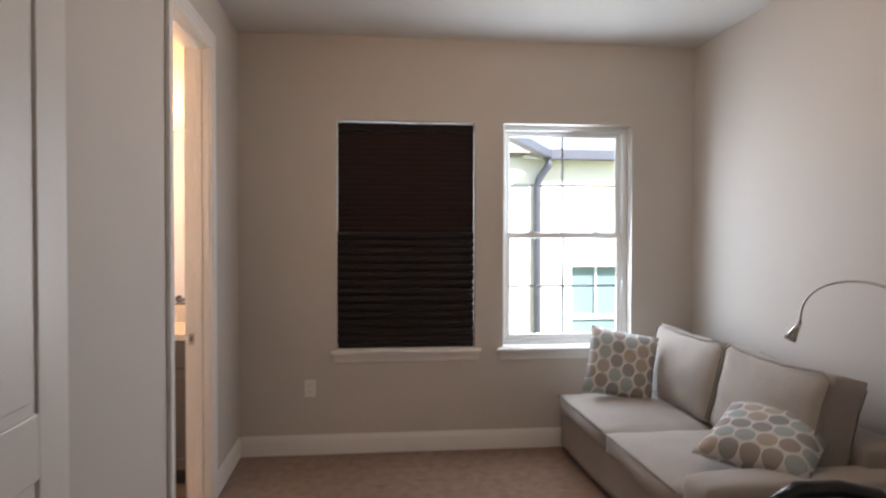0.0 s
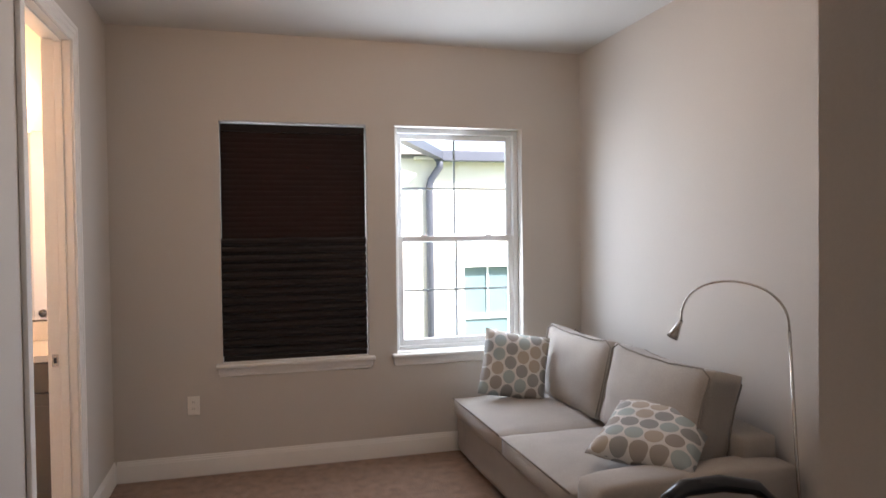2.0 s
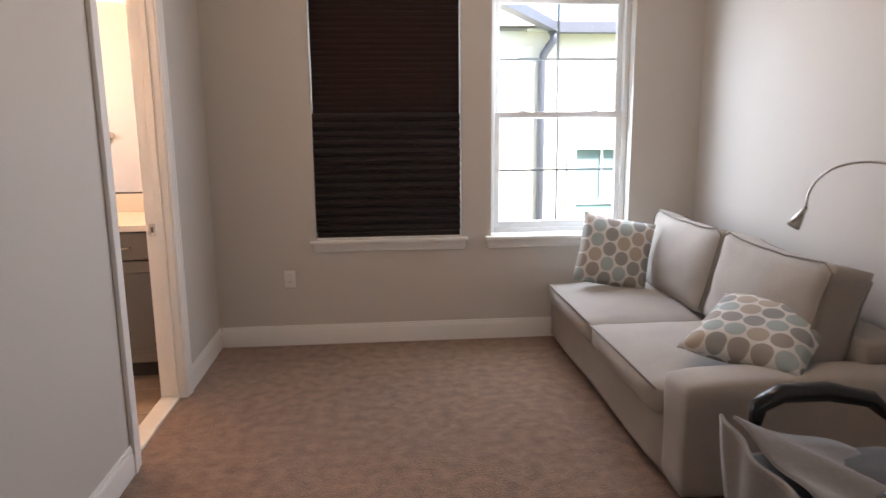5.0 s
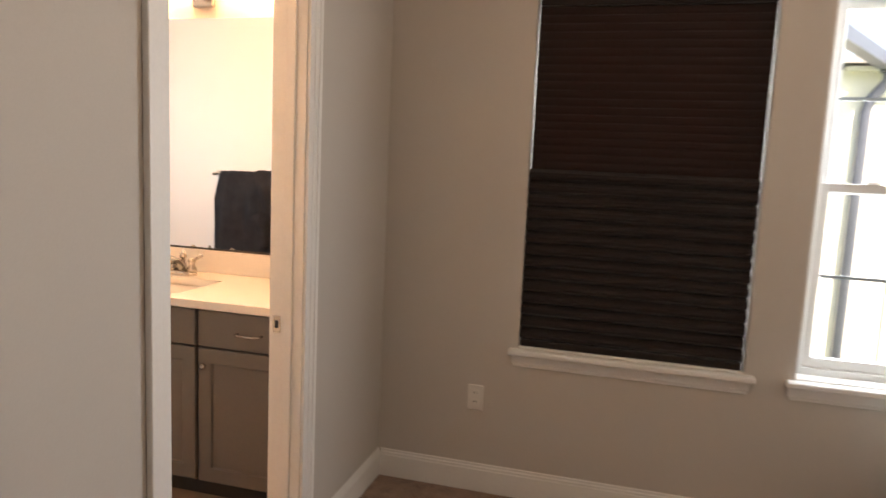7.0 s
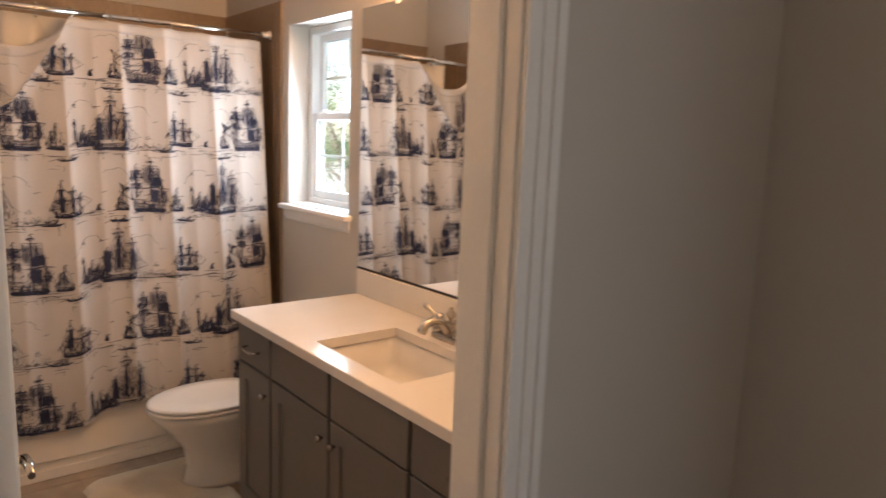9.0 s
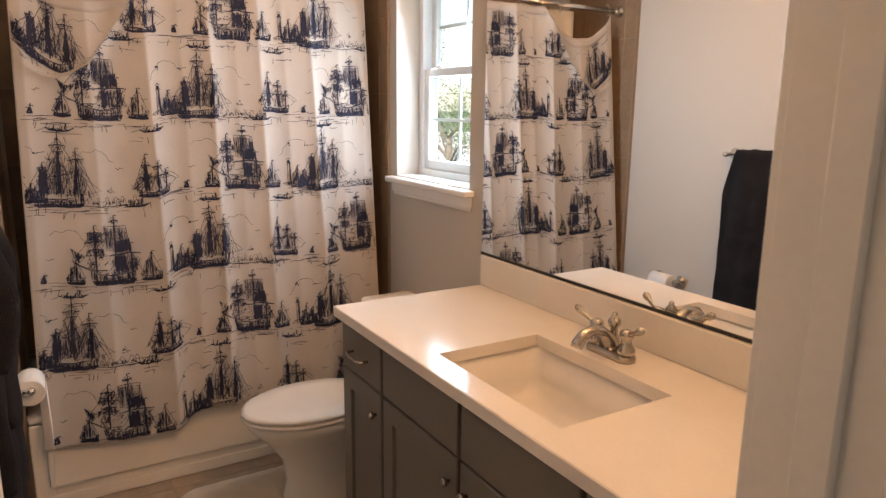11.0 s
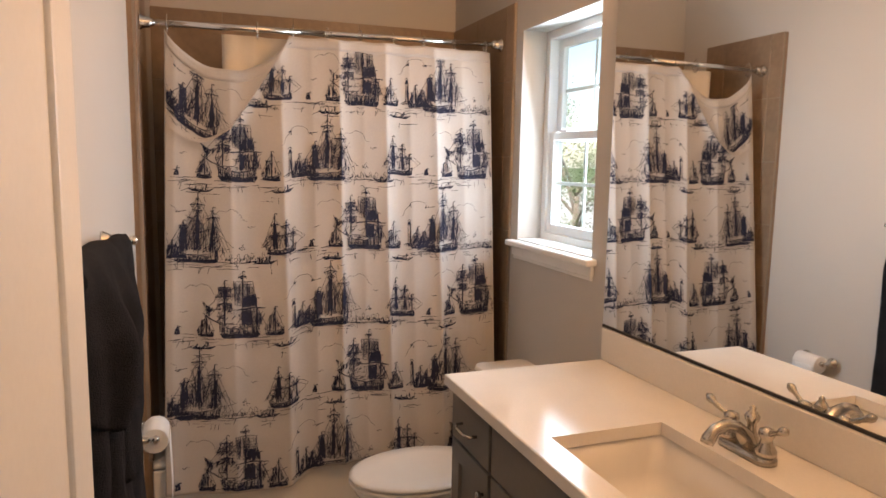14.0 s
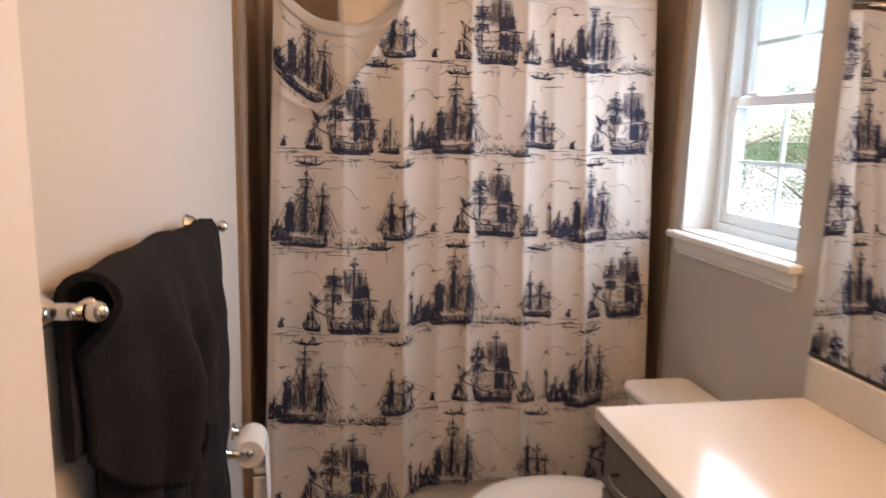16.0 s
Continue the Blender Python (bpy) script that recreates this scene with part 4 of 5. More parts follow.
# contour mat round the foot of the toilet
def mat_height(x, y):
    """Pile height at a place of the mat; 0 outside its outline."""
    dx, dy = abs(x - MX) - 0.19, abs(y - MY) - 0.17
    d = math.hypot(max(dx, 0), max(dy, 0)) + min(max(dx, dy), 0) - 0.10
    cut = math.hypot((x - TX) / 0.95, max(0.0, 4.60 - y) if y < 4.60 else 0.0) - 0.145
    edge = min(-d, cut)
    return 0.0 if edge <= 0 else 0.028 * min(1.0, (edge / 0.03)) ** 0.5 + 0.005 * noise.noise(Vector((x * 45, y * 45, 0))) * min(1, edge / 0.03)


MX, MY = -2.750, 4.335
bm = bmesh.new()
step = 0.0125
cells = {}
for i in range(-28, 29):
    for k in range(-26, 28):
        x, y = MX + i * step, MY + k * step
        if mat_height(x, y) > 0:
            cells[i, k] = True
spots = {}


def spot(i, k):
    if (i, k) not in spots:
        x, y = MX + (i - 0.5) * step, MY + (k - 0.5) * step
        spots[i, k] = bm.verts.new((x, y, 0.001 + mat_height(x, y)))
    return spots[i, k]


for i, k in cells:
    bm.faces.new((spot(i, k), spot(i + 1, k), spot(i + 1, k + 1), spot(i, k + 1))).smooth = True
single("bath_mat", bm, RUG, "cream fluffy contour bath mat round the toilet foot", "bath mat")

vent = thing("floor_register", (-2.50, 4.66, 0.0), "black slotted floor register beside the vanity", "floor vent")
part("frame", boxes((-2.53, -2.42, 4.53, 4.54, 0.001, 0.007), (-2.53, -2.42, 4.79, 4.80, 0.001, 0.007), (-2.53, -2.52, 4.54, 4.79, 0.001, 0.007), (-2.43, -2.42, 4.54, 4.79, 0.001, 0.007)), BLACK, vent)
for k in range(8):
    part("slat", boxes((-2.52, -2.43, 4.553 + 0.03 * k, 4.567 + 0.03 * k, 0.001, 0.006)), BLACK, vent)

# ---- bathroom: tub, tile, curtain ----
tub = thing("bath_tub", ((TUB_X + BATH_W) / 2, 4.33, 0.0), "white alcove bath tub with a moulded apron", "bath tub")
t0, t1 = TILE_S + 0.002, NB - 0.016
part("apron", boxes((TUB_X, TUB_X + 0.012, t0, t1, 0.0, 0.345, 0.004), (TUB_X + 0.012, TUB_X + 0.024, t0 + 0.05, t1 - 0.05, 0.085, 0.30, 0.010, 2), (TUB_X + 0.012, TUB_X + 0.020, t0, t1, 0.0, 0.05, 0.005, 2)), CERAMIC, tub)
rings = [rounded(BATH_W + 0.016, TUB_X, t0, t1, 0.346, 0.01), rounded(BATH_W + 0.016, TUB_X + 0.014, t0, t1, 0.375, 0.02), rounded(BATH_W + 0.085, TUB_X - 0.075, t0 + 0.09, t1 - 0.09, 0.38, 0.10), rounded(BATH_W + 0.10, TUB_X - 0.09, t0 + 0.11, t1 - 0.11, 0.33, 0.12), rounded(BATH_W + 0.15, TUB_X - 0.14, t0 + 0.2, t1 - 0.2, 0.10, 0.12), rounded(BATH_W + 0.2, TUB_X - 0.19, t0 + 0.28, t1 - 0.28, 0.075, 0.1)]
part("basin", loft(bmesh.new(), rings), CERAMIC, tub)


def tiles(name, place, size, x0, x1, z0, z1, label):
    """Square wall tiles with sunk joints on a plane; place(a, z, d) gives a point at a along, z up and d out of the wall."""
    th = thing(name, place((x0 + x1) / 2, z0, 0.0), label, "wall tiles", "", "structure")
    lo, hi = place(x0, z0, 0.0005), place(x1, z1, 0.0105)
    part("grout_bed", boxes((min(lo.x, hi.x), max(lo.x, hi.x), min(lo.y, hi.y), max(lo.y, hi.y), z0, z1)), GROUT, th)
    shared = {}
    rows = [z1]
    while rows[-1] > z0 + 0.001:
        rows.append(max(z0, rows[-1] - size))
    cuts = [x0]
    while cuts[-1] < x1 - 0.001:
        cuts.append(min(x1, cuts[-1] + size))
    for zb, za in zip(rows, rows[1:]):
        for a, b in zip(cuts, cuts[1:]):
            if b - a < 0.02 or zb - za < 0.02:
                continue
            key = (round(b - a, 3), round(zb - za, 3))
            p, q = place(a, za, 0.0), place(b, zb, 0.0135)
            c = Vector(((p.x + q.x) / 2, (p.y + q.y) / 2, (p.z + q.z) / 2))
            if key not in shared:
                g = 0.0016
                bmt = bmesh.new()
                sx, sy = abs(q.x - p.x) / 2, abs(q.y - p.y) / 2
                if sx > sy:
                    sx -= g
                else:
                    sy -= g
                box(bmt, -sx, sx, -sy, sy, -(zb - za) / 2 + g, (zb - za) / 2 - g, 0.0015)
                me = bpy.data.meshes.new("tile")
                bmt.to_mesh(me)
                bmt.free()
                me.materials.append(TILE)
                shared[key] = me
            ob = new("tile", shared[key])
            ob.parent = th
            ob.location = c - th.location
    return th


TT = 2.250
tiles("tile_surround_north", lambda a, z, d: Vector((a, NB - d, z)), 0.33, BATH_W + 0.0135, -3.215, 0.382, TT, "brown square ceramic tiles round the tub")
tiles("tile_surround_south", lambda a, z, d: Vector((a, TILE_S - 0.0135 + d, z)), 0.33, BATH_W + 0.0135, -3.215, 0.382, TT, "brown square ceramic tiles round the tub")
tiles("tile_surround_west", lambda a, z, d: Vector((BATH_W + d, a, z)), 0.33, TILE_S, NB - 0.0, 0.382, TT, "brown square ceramic tiles behind the tub")
structure("tile_backing", boxes((BATH_W, -3.217, BATH_S, TILE_S - 0.0136, 0.0, TT - 0.001)), TILE, "brown tiled edge of the built-out tub wall", "wall tiles")
structure("tile_leg", boxes((TUB_X - 0.012, -3.215, NB - 0.0135, NB - 0.0005, 0.0, 0.381, 0.002), (TUB_X - 0.012, -3.215, TILE_S - 0.0135, TILE_S, 0.0, 0.381, 0.002)), TILE, "brown tile legs beside the tub apron", "wall tiles")

rod = thing("curtain_rod", (-3.34, 4.35, 2.08), "polished chrome tension rod above the tub", "curtain rod")
part("bar", tube(bmesh.new(), [(-3.34, TILE_S + 0.015, 2.066), (-3.34, 4.30, 2.076)], 0.0125, 14), CHROME, rod)
part("inner_bar", tube(bmesh.new(), [(-3.34, 4.30, 2.076), (-3.34, NB - 0.03, 2.088)], 0.0112, 14), CHROME, rod)
for y, s, z in ((TILE_S + 0.0005, 1, 2.066), (NB - 0.0137, -1, 2.088)):
    part("end_flange", tube(bmesh.new(), [(-3.34, y, z), (-3.34, y + s * 0.008, z), (-3.34, y + s * 0.014, z), (-3.34, y + s * 0.032, z), (-3.34, y + s * 0.05, z)], [0.030, 0.030, 0.021, 0.020, 0.014], 20), CHROME, rod)

CY0, CY1 = 3.690, 5.045
CZ1 = 2.052
FOLDS = ((3.72, 0.016), (3.93, 0.018), (4.12, 0.034), (4.24, 0.010), (4.35, 0.044), (4.455, 0.008), (4.555, 0.044), (4.665, 0.010), (4.775, 0.056), (4.90, 0.014), (5.00, 0.022))


def sag(y):
    """How far the upper edge drops where hooks are missing."""
    s = (y - CY0) / (4.155 - CY0)
    return 0.148 * (4 * s * (1 - s)) ** 0.75 if 0 < s < 1 else 0.0


def crease(y):
    """Height of the slanting fold below the sag."""
    if y > 3.926:
        return 1.674 + (y - 3.926) * 1.52
    return 1.674 - 0.055 * math.sin(min(1.0, (3.926 - y) / 0.22) * math.pi)


def drape(y, z):
    """How far the curtain stands out towards the room at y, z."""
    low = (CZ1 - z) / 1.8
    d = 0.0
    for c, a in FOLDS:
        c2 = c + 0.006 * math.sin(3 * low + c * 9)
        w = 0.055 if y > c2 else 0.085
        d += a * math.exp(-abs(y - c2) / w) * (0.70 + 0.45 * low)
    d += 0.003 * math.sin(y * 31 + 2.0 * low)
    s = sag(y) / 0.148
    zc = crease(y)
    d += 0.026 * s * math.exp(-abs(z - zc) / (0.090 if z > zc else 0.030))
    d += 0.012 * math.exp(-((z - 0.9 - 0.5 * (y - 3.8)) / 0.10) ** 2) * math.exp(-((y - 3.85) / 0.1) ** 2)
    return -3.335 + d + 0.165 * low


def hem_low(y):
    return 0.238 + 0.012 * math.sin(y * 9.0) + 0.050 / (1 + math.exp(-(y - 4.16) / 0.018))


def cloth(u, v, out=0.0):
    """A point of the curtain: u along the rod, v of the cloth above the hem."""
    y = CY0 + (CY1 - CY0) * u
    z0 = hem_low(y)
    z = z0 + (CZ1 - 0.004 * math.sin((y - 4.035) / 0.135 * math.pi) ** 2 - z0) * v
    drop = sag(y)
    if drop > 0:
        z -= drop * min(1.0, max(0.0, (z - crease(y)) / (1.12 * drop)))
    yy = y - 0.045 * max(0.0, 1 - u / 0.3) * (1 - v)
    return (drape(y, z) + out, yy, z)


cur = thing("shower_curtain", (-3.2, 4.37, 0.23), "white shower curtain printed with blue-black sailing ships, sagging at one corner", "shower curtain")
part("cloth", sheet(bmesh.new(), 220, 130, lambda u, v: cloth(u, v), 0.0012), LINEN, cur)
part("top_hem", sheet(bmesh.new(), 120, 3, lambda u, v: cloth(0.002 + 0.996 * u, 0.974 + 0.026 * v, 0.0024), 0.0010), LINEN, cur, "stitched white hem along the top edge")
line = thing("curtain_liner", (-3.40, 4.45, 0.42), "off-white plastic shower liner behind the curtain", "shower liner")
part("liner_sheet", sheet(bmesh.new(), 80, 10, lambda u, v: (-3.385 + 0.006 * math.sin(u * 70) + 0.012 * math.sin(u * 23), 3.90 + 1.13 * u, 0.40 + 1.65 * v), 0.0006), LINER, line)
for y in (3.70, 4.035, 4.175, 4.315, 4.455, 4.595, 4.735, 4.875, 5.025):
    h = bmesh.new()
    loopy = [(-3.34 + 0.019 * math.sin(a), y + 0.002 * math.sin(3 * a), 2.066 + 0.034 * math.cos(a)) for a in (2 * math.pi * k / 16 for k in range(17))]
    tube(h, loopy, 0.0018, 6)
    single("curtain_hook", h, CHROME, "thin chrome curtain ring on the rod", "curtain ring", "", "curtain rings")


# print on the curtain: small ink drawings of ships, laid on the cloth
class Drawing:
    """Ink strokes and washes, placed in metres on the flat cloth and laid onto its folds."""

    def __init__(self):
        self.verts, self.faces, self.kinds = [], [], []
        self.rng = random.Random(12)
        self.k, self.h = 1.16, 1.04      # how far the drawings are spread on the cloth

    def lay(self, y, z, out):
        u = (y - CY0) / (CY1 - CY0)
        v = (z - 0.255) / (CZ1 - 0.255)
        if not (0.003 < u < 0.997 and 0.004 < v < 0.992):
            return None
        return cloth(u, v, out)

    def quad(self, pts, kind):
        laid = [self.lay(y, z, 0.0016 if kind == 0 else 0.0011) for y, z in pts]
        if None in laid:
            return
        i = len(self.verts)
        self.verts += laid
        self.faces.append((i, i + 1, i + 2, i + 3))
        self.kinds.append(kind)

    def stroke(self, o, pts, width=0.0026, kind=0, shake=0.0012):
        """A pen stroke through pts, thinner at its ends."""
        r = self.rng
        pts = [(x * self.k, z * self.h) for x, z in pts]
        path = []
        for (xa, za), (xb, zb) in zip(pts, pts[1:]):
            n = max(1, int(math.hypot(xb - xa, zb - za) / 0.016))
            for k in range(n):
                path.append((xa + (xb - xa) * k / n + r.gauss(0, shake), za + (zb - za) * k / n + r.gauss(0, shake)))
        path.append(pts[-1])
        m = len(path) - 1
        edges = []
        for k, (x, z) in enumerate(path):
            xa, za = path[max(k - 1, 0)]
            xb, zb = path[min(k + 1, m)]
            d = math.hypot(xb - xa, zb - za) or 1.0
            w = width * 0.59 * (0.55 + 0.45 * math.sin(math.pi * (k + 0.4) / (m + 0.8))) * r.uniform(0.8, 1.25)
            nx, nz = -(zb - za) / d * w, (xb - xa) / d * w
            edges.append(((o[0] + x + nx, o[1] + z + nz), (o[0] + x - nx, o[1] + z - nz)))
        for (a, b), (c, e) in zip(edges, edges[1:]):
            self.quad((a, b, e, c), kind)

    def fill(self, o, poly, kind=1, step=0.006):
        """A wash that fills a polygon in thin bands."""
        poly = [(x * self.k, z * self.h) for x, z in poly]
        zs = [z for _, z in poly]
        z = min(zs) + step / 2
        while z < max(zs):
            cross = []
            for (xa, za), (xb, zb) in zip(poly, poly[1:] + poly[:1]):
                if (za > z) != (zb > z):
                    cross.append(xa + (xb - xa) * (z - za) / (zb - za))
            cross.sort()
            for a, b in zip(cross[::2], cross[1::2]):
                n = max(1, int((b - a) / 0.02))
                for k in range(n):
                    p, q = a + (b - a) * k / n, a + (b - a) * (k + 1) / n
                    self.quad(((o[0] + p, o[1] + z - step / 2), (o[0] + q, o[1] + z - step / 2), (o[0] + q, o[1] + z + step / 2), (o[0] + p, o[1] + z + step / 2)), kind)
            z += step

    def water(self, o, half, n=9):
        r = self.rng
        for _ in range(max(2, int(n * 0.7))):
            x, z = r.gauss(0, half * 0.55), r.uniform(-0.030, 0.004)
            w = r.uniform(0.006, 0.034)
            self.stroke(o, [(x - w, z), (x, z + r.gauss(0, 0.002)), (x + w, z + r.gauss(0, 0.002))], r.uniform(0.0010, 0.0022))
        for _ in range(n // 4):
            x = r.uniform(-half * 0.5, half * 0.5)
            self.stroke(o, [(x, -0.018), (x + r.gauss(0, 0.004), -0.040)], 0.0017)

    def shade(self, o, poly, n, width=0.0016, cover=0.7, kind=0):
        """Fine upright pen hatching inside a polygon."""
        r = self.rng
        xs = [x for x, _ in poly]
        for _ in range(n):
            x = r.uniform(min(xs), max(xs))
            cross = sorted(za + (zb - za) * (x - xa) / (xb - xa) for (xa, za), (xb, zb) in zip(poly, poly[1:] + poly[:1]) if (xa > x) != (xb > x))
            if len(cross) < 2:
                continue
            z0, z1 = cross[0], cross[-1]
            part_ = (z1 - z0) * min(1.0, cover * r.uniform(0.5, 1.3))
            a = z0 + (z1 - z0 - part_) * r.random()
            self.stroke(o, [(x, a), (x + r.gauss(0, 0.001), a + part_ / 2), (x + r.gauss(0, 0.0015), a + part_)], width * r.uniform(0.7, 1.3), kind, 0.0006)

    def scribble(self, o, cx, cz, w, h, n, lean=0.0, width=0.0022, kind=0):
        """Loose uneven pen strokes inside an ellipse."""
        r = self.rng
        for _ in range(n):
            a, q = r.uniform(0, 2 * math.pi), math.sqrt(r.random())
            x, z = cx + 0.5 * w * q * math.cos(a), cz + 0.5 * h * q * math.sin(a)
            l = h * r.uniform(0.12, 0.34)
            t = lean + r.gauss(0, 0.30) + (1.3 if r.random() < 0.16 else 0.0)
            self.stroke(o, [(x - math.sin(t) * l, z - math.cos(t) * l), (x + r.gauss(0, 0.002), z), (x + math.sin(t) * l, z + math.cos(t) * l)], width * r.uniform(0.5, 1.15), kind)

    def lines(self, o, pairs, width=0.0015):
        for xa, za, xb, zb in pairs:
            mid = ((xa + xb) / 2 + self.rng.gauss(0, 0.0015), (za + zb) / 2 + self.rng.gauss(0, 0.002))
            self.stroke(o, [(xa, za), mid, (xb, zb)], width, 0, 0.0008)

    def hull(self, o, xa, xb, deep, rise=0.5):
        """A planked hull with a dark wale and a curved sheer from xa (bow) to xb (stern)."""
        w = xb - xa
        sheer = [(xa, deep * (1 + rise)), (xa + w * 0.2, deep * 0.92), (xa + w * 0.5, deep * 0.80), (xa + w * 0.8, deep), (xb, deep * (1.1 + rise))]
        keel = [(xb - w * 0.03, deep * 0.3), (xb - w * 0.10, 0.0), (xa + w * 0.12, 0.002), (xa + w * 0.04, deep * 0.4)]
        self.shade(o, sheer + keel, int(w * 640), 0.0021, 0.6)
        low = [(xa + w * 0.05, deep * 0.42), (xa + w * 0.5, deep * 0.34), (xb - w * 0.04, deep * 0.45)] + keel
        self.shade(o, low, int(w * 1000), 0.0028, 0.9)
        for f, wd in ((0.18, 0.0030), (0.40, 0.0026), (0.62, 0.0016), (0.85, 0.0020)):
            self.stroke(o, [(xa + w * 0.06, deep * f * 1.08), (xa + w * 0.5, deep * f * 0.86), (xb - w * 0.03, deep * f * 1.1)], wd)
        self.stroke(o, sheer, 0.0026)
        self.stroke(o, keel, 0.0032)

    def mast(self, o, x, z0, h, yards=()):
        """A mast with a pennant; yards: (height, half width, reach of the furled cloth)."""
        r = self.rng
        self.stroke(o, [(x, z0), (x + 0.001, z0 + (h - z0) * 0.5), (x + 0.001, h)], 0.0036, 0, 0.0006)
        self.stroke(o, [(x, z0), (x, z0 + (h - z0) * 0.55)], 0.0046, 0, 0.0006)
        self.stroke(o, [(x, h - 0.002), (x + 0.006, h + 0.001), (x + 0.010, h - 0.003)], 0.0026)
        self.scribble(o, x, h * 0.90, 0.008, 0.016, 3, 0.2, 0.0022)
        for z, w, sag in yards:
            self.stroke(o, [(x - w, z - 0.002), (x, z + 0.002), (x + w, z)], 0.0036)
            for k in range(4):
                q = x - w * 0.8 + w * 1.6 * k / 3
                self.stroke(o, [(q - w * 0.2, z), (q + r.gauss(0, 0.002), z - sag), (q + w * 0.2, z)], 0.0017)
            self.scribble(o, x, z - sag * 0.5, w * 1.5, sag * 1.1, 7, 0.9, 0.0020)
            self.lines(o, ((x - w, z, x, min(h, z + w * 1.1)), (x + w, z, x, min(h, z + w * 1.1))), 0.0011)

    def galleon(self, o):
        self.hull(o, -0.066, 0.066, 0.046)
        self.stroke(o, [(-0.060, 0.056), (-0.095, 0.082), (-0.112, 0.096)], 0.0034)
        self.scribble(o, 0.045, 0.056, 0.040, 0.022, 12, 0.9, 0.0022)
        self.mast(o, -0.047, 0.05, 0.218, ((0.190, 0.020, 0.012), (0.158, 0.028, 0.016), (0.132, 0.022, 0.010)))
        self.mast(o, 0.009, 0.05, 0.252, ((0.232, 0.014, 0.008),))
        self.mast(o, 0.052, 0.05, 0.150, ())
        top = [(-0.016, 0.128), (0.026, 0.122), (0.050, 0.128), (0.043, 0.212), (-0.018, 0.214)]
        self.shade(o, top, 64, 0.0010, 0.8)
        for z in (0.150, 0.170, 0.190, 0.202):
            self.stroke(o, [(-0.015, z), (0.014, z + 0.001), (0.046, z - 0.001)], 0.0011)
        self.shade(o, [(0.010, 0.116), (0.054, 0.118), (0.050, 0.166), (0.016, 0.160)], 64, 0.0026, 0.85)
        self.stroke(o, top + top[:1], 0.0018)
        self.stroke(o, [(-0.012, 0.108), (0.030, 0.115), (0.080, 0.110)], 0.0046)
        self.shade(o, [(0.006, 0.046), (0.036, 0.046), (0.036, 0.108), (0.008, 0.108)], 60, 0.0026, 0.8)
        self.shade(o, [(0.036, 0.046), (0.078, 0.046), (0.054, 0.108)], 16, 0.0014, 0.6)
        self.lines(o, ((0.056, 0.108, 0.080, 0.046), (0.050, 0.108, 0.068, 0.046), (0.044, 0.108, 0.056, 0.046)), 0.0020)
        self.shade(o, [(-0.064, 0.108), (-0.026, 0.104), (-0.024, 0.134), (-0.060, 0.142)], 26, 0.0020, 0.7)
        self.shade(o, [(-0.062, 0.150), (-0.034, 0.148), (-0.034, 0.182), (-0.056, 0.184)], 18, 0.0018, 0.6)
        self.stroke(o, [(-0.062, 0.106), (-0.070, 0.086), (-0.058, 0.058), (-0.010, 0.056), (0.006, 0.080), (0.004, 0.106)], 0.0020)
        self.scribble(o, -0.060, 0.078, 0.022, 0.044, 13, 0.2, 0.0020)
        self.scribble(o, -0.040, 0.112, 0.056, 0.018, 24, 1.1, 0.0028)
        self.scribble(o, -0.046, 0.166, 0.050, 0.050, 26, 0.3, 0.0024)
        self.scribble(o, 0.050, 0.080, 0.044, 0.060, 26, 0.2, 0.0022)
        self.scribble(o, 0.000, 0.050, 0.120, 0.016, 34, 1.2, 0.0028)
        self.scribble(o, -0.020, 0.088, 0.070, 0.030, 16, 0.5, 0.0018)
        self.shade(o, [(-0.112, 0.138), (-0.094, 0.084), (-0.084, 0.112)], 16, 0.0028, 0.9)
        self.shade(o, [(-0.092, 0.118), (-0.076, 0.096), (-0.066, 0.126)], 12, 0.0026, 0.8)
        self.lines(o, ((-0.113, 0.140, -0.094, 0.082), (-0.112, 0.138, -0.082, 0.112), (-0.112, 0.096, -0.047, 0.190), (-0.095, 0.084, -0.048, 0.140), (0.076, 0.056, 0.010, 0.228), (0.009, 0.215, -0.047, 0.130), (-0.047, 0.200, 0.009, 0.120)), 0.0013)
        self.water(o, 0.11, 13)

    def frigate(self, o):
        self.hull(o, -0.078, 0.064, 0.034, 0.7)
        self.scribble(o, -0.010, 0.046, 0.110, 0.016, 22, 1.0, 0.0024)
        self.mast(o, 0.000, 0.035, 0.262, ((0.216, 0.022, 0.014), (0.196, 0.014, 0.010)))
        self.mast(o, 0.045, 0.035, 0.208, ((0.168, 0.022, 0.014),))
        self.mast(o, -0.045, 0.035, 0.156, ((0.138, 0.012, 0.010),))
        self.shade(o, [(-0.056, 0.048), (-0.032, 0.044), (-0.034, 0.132), (-0.052, 0.136)], 44, 0.0026, 0.85)
        self.shade(o, [(-0.012, 0.045), (0.006, 0.045), (0.004, 0.190), (-0.004, 0.190)], 34, 0.0026, 0.7)
        self.shade(o, [(0.032, 0.040), (0.052, 0.040), (0.050, 0.150), (0.042, 0.150)], 30, 0.0026, 0.7)
        self.shade(o, [(-0.030, 0.045), (-0.012, 0.045), (-0.008, 0.160)], 12, 0.0014, 0.8)
        self.shade(o, [(0.008, 0.045), (0.030, 0.042), (0.010, 0.170)], 14, 0.0014, 0.8)
        self.shade(o, [(0.054, 0.040), (0.082, 0.032), (0.052, 0.150)], 12, 0.0014, 0.7)
        self.scribble(o, -0.072, 0.056, 0.024, 0.054, 22, 0.1, 0.0026)
        self.scribble(o, 0.000, 0.120, 0.060, 0.120, 34, 0.1, 0.0018)
        self.scribble(o, 0.046, 0.100, 0.050, 0.100, 26, 0.1, 0.0018)
